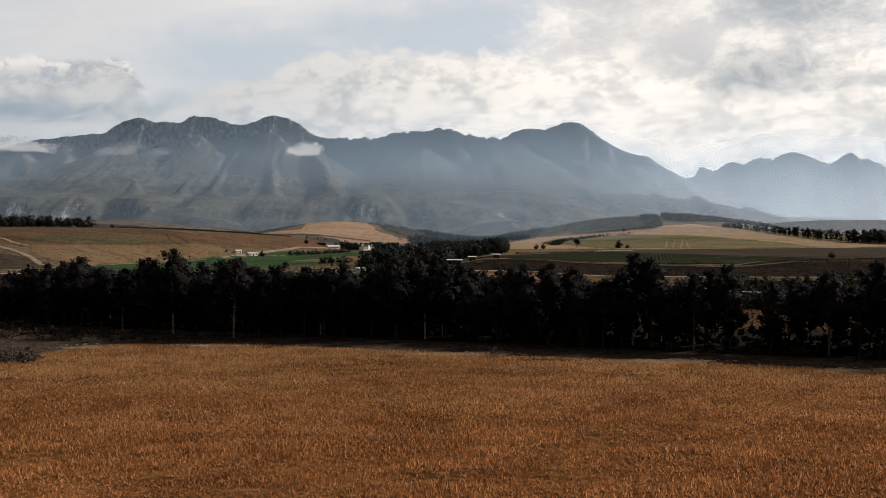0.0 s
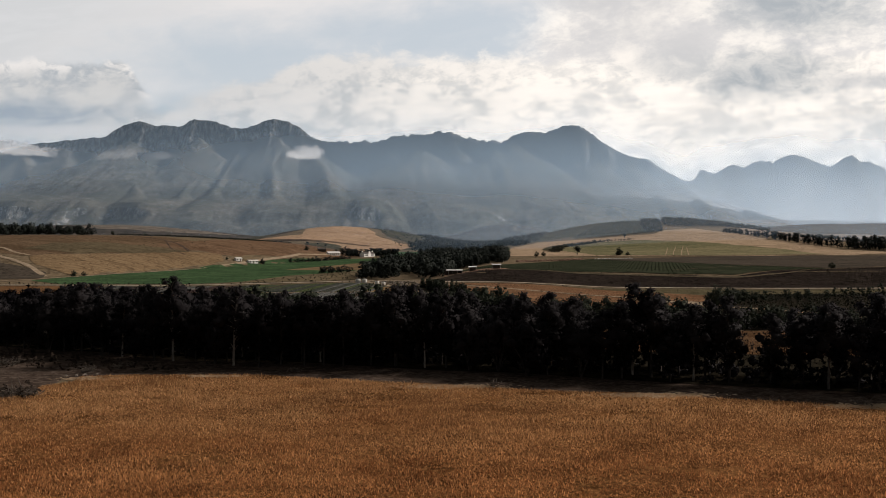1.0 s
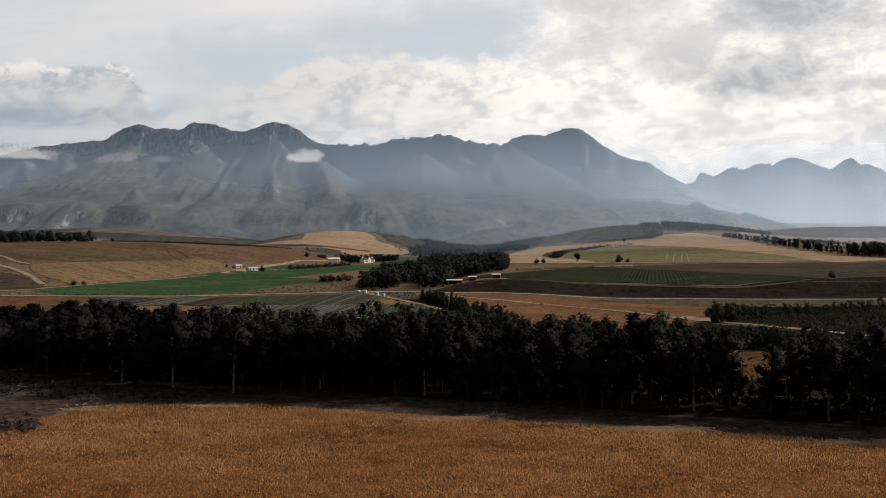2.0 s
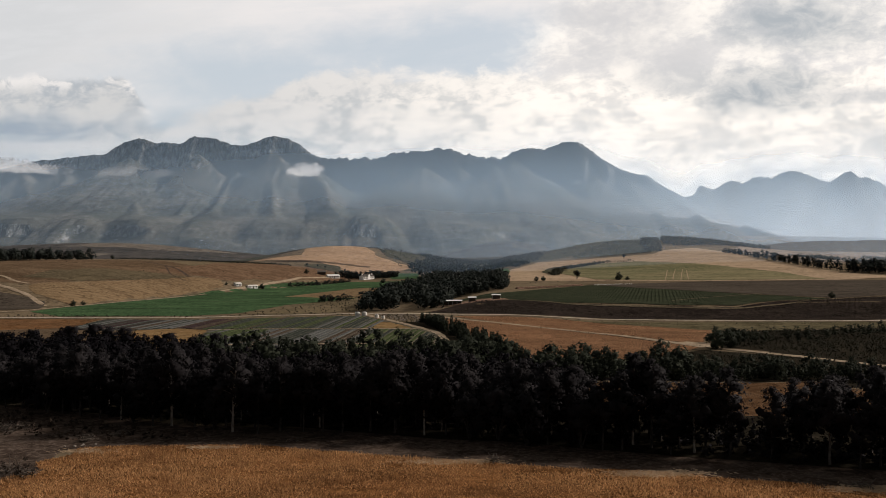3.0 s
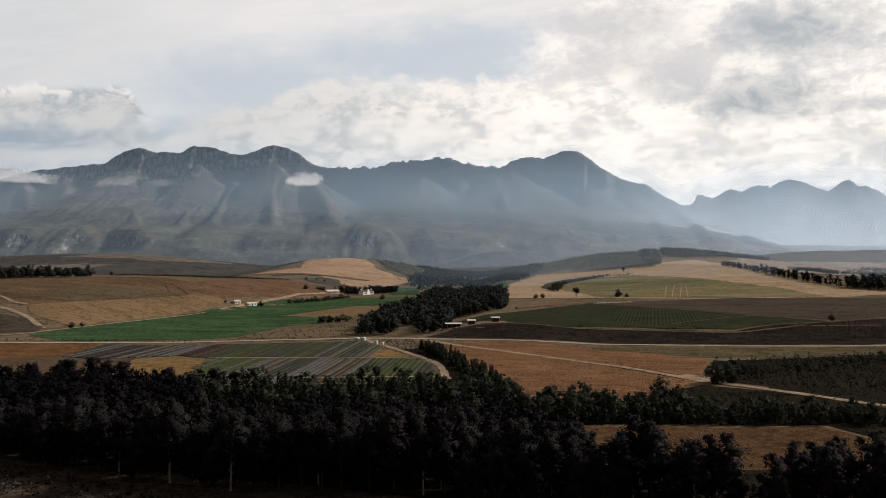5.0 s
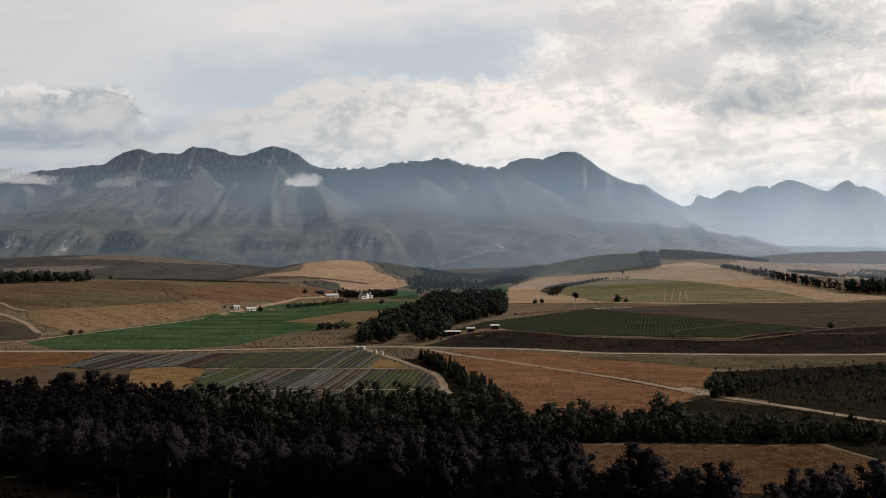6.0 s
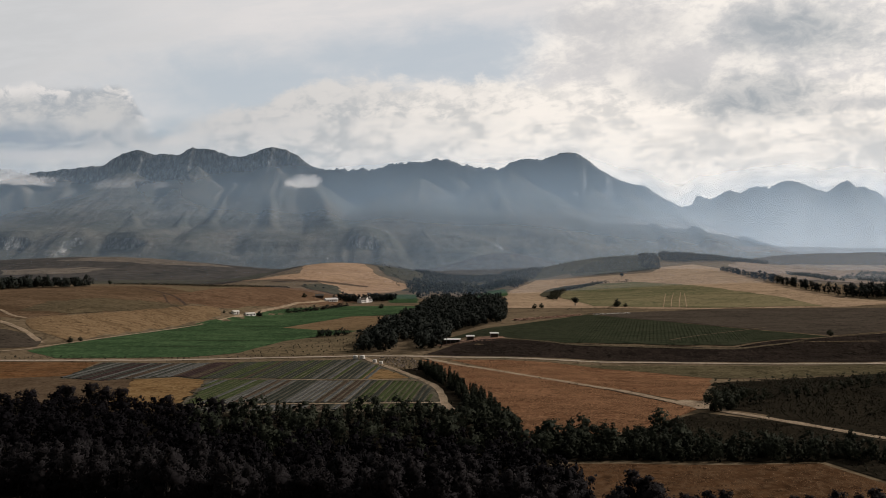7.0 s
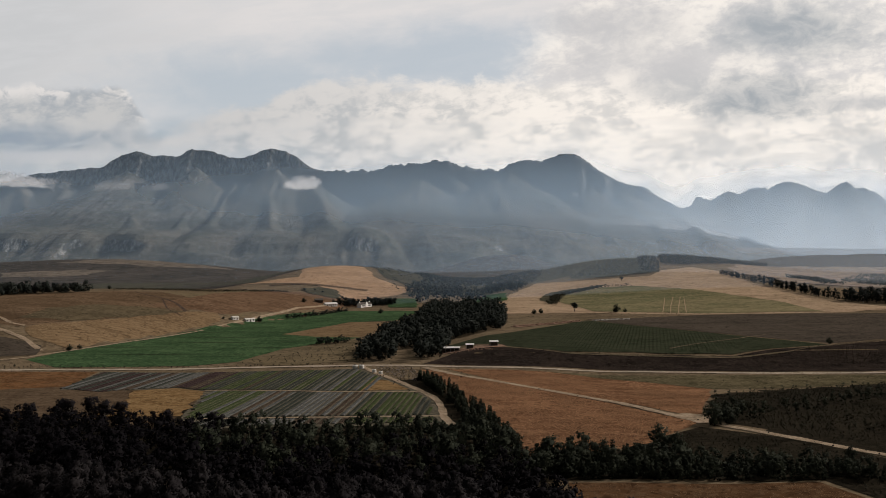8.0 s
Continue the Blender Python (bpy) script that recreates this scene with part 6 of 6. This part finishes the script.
def gable_roof(bm, x0, x1, y0, y1, eave, ridge, thick=0.25, over=0.4):
    x0, x1, y0, y1, mid = x0 - over, x1 + over, y0 - over, y1 + over, (y0 + y1) / 2
    ring = [(y0, eave), (mid, ridge), (y1, eave), (y1, eave + thick), (mid, ridge + thick), (y0, eave + thick)]
    ends = [[bm.verts.new((x, y, z)) for y, z in ring] for x in (x0, x1)]
    k = len(ring)
    for i in range(k):
        bm.faces.new((ends[0][i], ends[0][(i + 1) % k], ends[1][(i + 1) % k], ends[1][i]))
    for e in ends:
        bm.faces.new((e[0], e[1], e[4], e[5]))
        bm.faces.new((e[1], e[2], e[3], e[4]))
    bmesh.ops.recalc_face_normals(bm, faces=bm.faces[:])


def house(name, x, y, turn, wide, deep, eave, ridge, wall_mat, roof_mat, openings, label, category="house", gable=False):
    """A gabled house: wall, roof, door, windows with frame and pane, and a curved front gable where the old farms have one."""
    thing = new(name)
    tagged(thing, label, category)
    thing.matrix_basis = pose(x, y, on_ground(x, y) - 0.1, 0, 0, turn)
    w, d = wide / 2, deep / 2
    bm = bmesh.new()
    ring = [(-d, 0), (d, 0), (d, eave), (0, ridge), (-d, eave)]
    ends = [[bm.verts.new((sx * w, py, pz)) for py, pz in ring] for sx in (-1, 1)]
    for i in range(5):
        bm.faces.new((ends[0][i], ends[0][(i + 1) % 5], ends[1][(i + 1) % 5], ends[1][i]))
    for e in ends:
        bm.faces.new(e)
    bmesh.ops.recalc_face_normals(bm, faces=bm.faces[:])
    part("wall", bm, wall_mat, thing)
    bm = bmesh.new()
    gable_roof(bm, -w, w, -d, d, eave, ridge)
    part("roof", bm, roof_mat, thing)
    for kind, ox, ow, oz, oh in openings:
        if kind == "door":
            bm = bmesh.new()
            box(bm, ox - ow / 2, ox + ow / 2, -d - 0.06, -d + 0.05, oz, oz + oh)
            part("door", bm, M_WALLDARK, thing)
        else:
            bm = bmesh.new()
            for a0, a1, b0, b1 in ((-ow / 2 - 0.1, ow / 2 + 0.1, oh, oh + 0.1), (-ow / 2 - 0.1, ow / 2 + 0.1, -0.12, 0), (-ow / 2 - 0.1, -ow / 2, 0, oh), (ow / 2, ow / 2 + 0.1, 0, oh)):
                box(bm, ox + a0, ox + a1, -d - 0.09, -d + 0.02, oz + b0, oz + b1)
            window = part("window", bm, M_WHITE, thing)
            bm = bmesh.new()
            box(bm, ox - ow / 2, ox + ow / 2, -d - 0.05, -d + 0.01, oz, oz + oh)
            part("pane", bm, M_GLASS, window, "dark glass pane")
    if gable:
        bm = bmesh.new()
        outline = [(-2.2, 0)] + [(-2.2 + 2.2 * t + 0.35 * math.sin(t * 9), eave + (ridge + 1.0 - eave) * t) for t in np.linspace(0, 1, 7)]
        outline = outline + [(-px, pz) for px, pz in reversed(outline)]
        front = [bm.verts.new((px, -d - 0.5, pz)) for px, pz in outline]
        back = [bm.verts.new((px, -d + 0.2, pz)) for px, pz in outline]
        bm.faces.new(front)
        bm.faces.new(back)
        for i in range(len(outline)):
            j = (i + 1) % len(outline)
            bm.faces.new((front[i], front[j], back[j], back[i]))
        bmesh.ops.remove_doubles(bm, verts=bm.verts[:], dist=0.01)
        bmesh.ops.recalc_face_normals(bm, faces=bm.faces[:])
        part("front_gable", bm, M_WHITE, thing, "whitewashed curved gable")
        bm = bmesh.new()
        for sx in (-w + 0.8, w - 0.8):
            box(bm, sx - 0.5, sx + 0.5, -0.5, 0.5, ridge - 0.8, ridge + 1.1)
        part("chimney", bm, M_WHITE, thing)
    return thing


wins = [("window", ox, 1.2, 1.2, 1.6) for ox in (-7.2, -5.2, -3.4, 3.4, 5.2, 7.2)]
house("farmhouse", -90, 893, 52, 18, 7, 3.6, 5.8, M_WHITE, M_THATCH, wins + [("door", 0, 1.4, 0.1, 2.4)], "whitewashed gabled farmhouse with dark thatched roof", gable=True)
house("farm_cottage", -128, 880, 34, 15, 6, 2.6, 4.4, M_WHITE, M_TIN, [("window", ox, 1.4, 1.0, 1.2) for ox in (-5, -2, 2.5, 5)] + [("door", 0.3, 1.1, 0.1, 2.1)], "long low white cottage with pale sheet roof")
house("barn", -142, 884, 14, 9, 7, 2.8, 4.6, M_WALLDARK, M_THATCH, [("door", 0, 3.0, 0.1, 2.5)], "dark low barn beside the cottage", "barn")
house("roadside_cottage", -188, 694, 42, 5.5, 4.5, 2.2, 3.2, M_WHITE, M_PLASTER, [("window", -1.5, 1.1, 0.9, 1.0), ("door", 1.2, 1.0, 0.1, 1.95)], "small white cottage beside the dirt track")
house("roadside_cottage", -177, 703, 42, 9, 4.5, 2.2, 3.2, M_WHITE, M_PLASTER, [("window", ox, 1.2, 1.0, 1.2) for ox in (-3.4, 3.2)] + [("door", 0, 1.0, 0.1, 2.1)], "small white cottage beside the dirt track")


def shed(x, y, turn, wide, deep, high, label, bays):
    """Open-fronted farm shed under a low sheet roof."""
    thing = new("farm_shed")
    tagged(thing, label, "shed", "sheds by the orchard")
    thing.matrix_basis = pose(x, y, on_ground(x, y) - 0.05, 0, 0, turn)
    w, d = wide / 2, deep / 2
    bm = bmesh.new()
    box(bm, -w, w, d - 0.15, d, 0, high + 0.1 * d)
    box(bm, -w, -w + 0.15, -d, d - 0.15, 0, high - 0.1)
    box(bm, w - 0.15, w, -d, d - 0.15, 0, high - 0.1)
    part("wall", bm, M_WALLDARK, thing)
    bm = bmesh.new()
    made = box(bm, -w - 0.4, w + 0.4, -d - 0.6, d + 0.4, high, high + 0.12)
    for v in made:
        v.co.z += 0.07 * (d + v.co.y)
    for k in np.arange(-w, w + 0.1, 1.0):
        made = box(bm, k - 0.06, k + 0.06, -d - 0.6, d + 0.4, high + 0.12, high + 0.17)
        for v in made:
            v.co.z += 0.07 * (d + v.co.y)
    part("roof", bm, M_TIN, thing, "pale ribbed sheet roof")
    for k in range(bays + 1):
        px = -w + 0.1 + (wide - 0.2) * k / bays
        bm = bmesh.new()
        box(bm, px - 0.09, px + 0.09, -d - 0.02, -d + 0.16, 0, high - 0.02)
        part("post", bm, M_PLASTER, thing)
    for k in range(bays):
        if k % 2 == 0:
            bm = bmesh.new()
            x0, x1 = -w + 0.25 + (wide - 0.2) * k / bays, -w - 0.05 + (wide - 0.2) * (k + 1) / bays
            box(bm, x0, x1, -d + 0.02, -d + 0.12, 0, high * 0.8)
            part("panel", bm, M_WALLDARK, thing)
    return thing


shed(5.5, 443, -3, 10.5, 4.0, 2.6, "long dark open shed with a pale sheet roof", 4)
shed(16.8, 442, 0, 4.2, 4.0, 2.5, "small dark shed with a pale sheet roof", 1)
shed(31, 446, 0, 4.6, 4.0, 2.6, "small dark shed with a pale sheet roof", 1)
shed(42, 566, 10, 4.6, 4.0, 2.4, "lone grey shed at the wood's edge", 1)
field("shed_yard", [(-4, 437), (0, 450), (16, 449), (36, 450), (38, 440), (26, 435), (10, 434)], M_RED, 0.34, "reddish bare yard round the sheds", 6.0, 0.6, 5.0)
field("stone_strip", [(52, 572), (84, 596), (112, 618), (114, 610), (86, 586), (56, 562)], M_RED, 0.4, "strip of turned reddish earth above the orchard", 8.0, 1.5, 6.0)

rnd = random.Random(3)
for k in range(14):
    x, y = rnd.uniform(150, 330), rnd.uniform(1880, 2050)
    house("village_house", x, y, rnd.uniform(-30, 30), rnd.uniform(9, 16), 7, 3, 4.8, M_WHITE, M_TIN if rnd.random() < 0.6 else M_THATCH, [("window", -2, 1.4, 1, 1.4), ("door", 1, 1.2, 0.1, 2.2)], "distant white house of the valley village")


def tank(x, y, r, h):
    thing = new("water_tank")
    tagged(thing, "white plastic water tank beside the track", "water tank", "tanks by the road")
    thing.location = (x, y, on_ground(x, y) + 0.1)
    bm = bmesh.new()
    levels = [(0, r), (0.1, r * 1.02)] + [(h * t, r * (1.0 + 0.02 * (i % 2))) for i, t in enumerate(np.linspace(0.15, 0.85, 8))] + [(h * 0.9, r * 0.95), (h, r * 0.45)]
    rings = [[bm.verts.new((rr * math.cos(a), rr * math.sin(a), z)) for a in np.linspace(0, 2 * math.pi, 17)[:-1]] for z, rr in levels]
    for a, b in zip(rings, rings[1:]):
        for i in range(16):
            bm.faces.new((a[i], a[(i + 1) % 16], b[(i + 1) % 16], b[i]))
    bm.faces.new(rings[-1])
    part("body", bm, M_TANK, thing)
    bm = bmesh.new()
    bmesh.ops.create_cone(bm, cap_ends=True, segments=12, radius1=r * 0.42, radius2=r * 0.38, depth=0.2, matrix=Matrix.Translation((0, 0, h + 0.08)))
    part("lid", bm, M_WALLDARK, thing, "dark lid")


tank(-43.5, 386, 1.3, 1.9)
tank(-40.2, 386, 1.3, 1.9)
tank(-32.5, 371, 1.0, 1.6)
tank(-29, 366, 0.9, 1.4)


# ---------------------------------------------------------------- brush piles and stones
def brush_pile(x, y, wide, sticks, label, seed):
    """Cut branches thrown on a heap."""
    rnd, pieces = np.random.RandomState(seed), []
    for _ in range(sticks):
        p = np.array([*rnd.normal(0, wide * 0.35, 2), rnd.uniform(0.05, 0.9)])
        d = rnd.normal(size=3) * [1, 1, 0.35]
        d *= rnd.uniform(0.6, 2.2) / np.linalg.norm(d)
        bend = rnd.normal(0, 0.15, 3)
        q = [p - d * 0.5, p + bend, p + d * 0.5]
        for w in q:
            w[2] = max(0.03, w[2])
        pieces.append(tube(q, [0.06, 0.045, 0.015], 4))
    v, f, _ = join(pieces)
    ob = new("brush_pile", fast_mesh("brush_pile", v, f, M_DEAD))
    ob.location = (x, y, on_ground(x, y))
    return tagged(ob, label, "brush pile", kind="stuff")


brush_pile(-65, 110.5, 5.0, 120, "heap of dead branches at the field's corner", 1)
brush_pile(-60.5, 110.5, 2.6, 60, "heap of dead branches at the field's corner", 2)
brush_pile(-61, 130, 2.0, 50, "small heap of pale dead branches", 3)
brush_pile(-80, 138, 5.0, 130, "long heap of cut branches before the trees", 4)
brush_pile(-57, 134, 2.5, 40, "small heap of pale dead branches", 5)
brush_pile(-25, 129, 1.6, 26, "small heap of pale dead branches", 6)
brush_pile(8, 116, 1.6, 26, "small heap of pale dead branches", 7)
brush_pile(57, 103, 2.0, 34, "small heap of pale dead branches", 8)
for x, y, seed in ((-62.6, 109.8, 1), (-61.4, 110.4, 2)):
    r = np.random.RandomState(seed)
    lean = r.uniform(-1, 1, 2)
    v, f, _ = join([tube([(0, 0, 0), (lean[0] * 0.3, lean[1] * 0.3, 1.6), (lean[0] * 1.1, lean[1], 3.0)], [0.11, 0.08, 0.03], 6), tube([(lean[0] * 0.2, lean[1] * 0.2, 1.2), (-lean[0] * 0.6, 0.3, 2.1)], [0.05, 0.02], 5)])
    ob = new("dead_stem", fast_mesh("dead_stem", v, f, M_DEAD))
    ob.location = (x, y, on_ground(x, y) - 0.05)
    tagged(ob, "bleached dead stem standing in the brush heap", "dead tree", "dead stems")

rnd = random.Random(8)
for x, y, n, spread in ((30, 109.5, 16, 4.0), (3, 116.5, 14, 5.0), (58, 101.5, 14, 5.0), (-61, 127, 8, 3.0)):
    for _ in range(n):
        bm = bmesh.new()
        bmesh.ops.create_icosphere(bm, subdivisions=1, radius=rnd.uniform(0.12, 0.35))
        for v in bm.verts:
            v.co *= rnd.uniform(0.75, 1.2)
            v.co.z *= 0.6
        ob = part("stone", bm, M_STONE)
        px, py = x + rnd.uniform(-spread, spread), y + rnd.uniform(-0.8, 0.8)
        ob.location = (px, py, on_ground(px, py) + 0.08)
        tagged(ob, "pale field stone at the edge of the stubble", "stone", "stones along the field edge")


# ---------------------------------------------------------------- turned earth, rubble, chaff
def lumps(name, poly, count, small, large, mat, label, category, seed):
    """Clods or stones lying about in an outline, too many to count."""
    r = np.random.RandomState(seed)
    p = np.array(poly, float)
    bm = bmesh.new()
    bmesh.ops.create_icosphere(bm, subdivisions=1, radius=1.0)
    ball = np.array([v.co[:] for v in bm.verts])
    tris = np.array([[v.index for v in f.verts] for f in bm.faces])
    bm.free()
    verts, faces, made = [], [], 0
    while made < count:
        x, y = r.uniform(p[:, 0].min(), p[:, 0].max()), r.uniform(p[:, 1].min(), p[:, 1].max())
        if not bool(inside(np.array([x]), np.array([y]), list(poly))[0]):
            continue
        size = small + (large - small) * r.rand() ** 2
        body = ball * r.uniform(0.7, 1.25, (len(ball), 1)) * [size * r.uniform(0.8, 1.5), size * r.uniform(0.8, 1.3), size * 0.7]
        verts.append(body + [x, y, on_ground(x, y) + size * 0.35 + 0.15])
        faces.append(tris + made * len(ball))
        made += 1
    ob = new(name, fast_mesh(name, np.concatenate(verts), np.concatenate(faces), mat))
    tagged(ob, label, category, kind="stuff")


lumps("earth_mounds", [(54, 571), (86, 595), (112, 616), (113, 611), (86, 588), (57, 564)], 120, 0.5, 1.5, M_RED, "row of reddish earth mounds above the orchard", "earth", 1)
lumps("pale_rubble", [(122, 618), (154, 629), (155, 623), (124, 612)], 90, 0.3, 0.8, M_PLASTER, "row of pale rubble along the fallow field", "rubble", 2)
lumps("verge_rubble", [(-34, 391), (-16, 391), (-6, 352), (-12, 344), (-24, 362)], 260, 0.12, 0.5, M_STONE, "grey rubble and stones beside the road junction", "rubble", 3)
lumps("yard_clods", [(8, 436), (30, 430), (30, 424), (6, 430)], 60, 0.2, 0.5, M_RED, "reddish clods on the yard by the sheds", "earth", 4)


def chaff(name, patches, seed, label):
    """Pale straw left lying where the harvester turned."""
    r, verts = np.random.RandomState(seed), []
    for x, y, long, deep, count in patches:
        px, py = x + r.normal(0, long * 0.4, count), y + r.normal(0, deep * 0.4, count) - 0.28 * r.normal(0, long * 0.05, count)
        turn, far, w = r.uniform(-0.9, 0.9, count), r.uniform(0.15, 0.55, count), r.uniform(0.02, 0.05, count)
        z = terrain(px, py) + r.uniform(0.08, 0.22, count)
        c, s_ = np.cos(turn), np.sin(turn)
        a = np.stack([px - c * far, py - s_ * far, z], -1)
        b = np.stack([px + c * far, py + s_ * far, z + r.normal(0, 0.05, count)], -1)
        top = np.stack([px - s_ * w, py + c * w, z + w * 2.5], -1)
        verts.append(np.stack([a, b, top], 1))
    verts = np.concatenate(verts).reshape(-1, 3)
    ob = new(name, fast_mesh(name, verts, np.arange(len(verts)).reshape(-1, 3), M_CHAFF))
    tagged(ob, label, "straw", kind="stuff")


chaff("chaff", ((1, 116, 9, 1.6, 900), (31, 109.5, 9, 1.8, 1100), (58, 102, 8, 1.8, 900), (-38, 125, 6, 1.0, 300), (-58, 123, 5, 1.6, 350), (80, 95, 8, 1.5, 600)), 5, "pale chaff along the edge of the stubble")
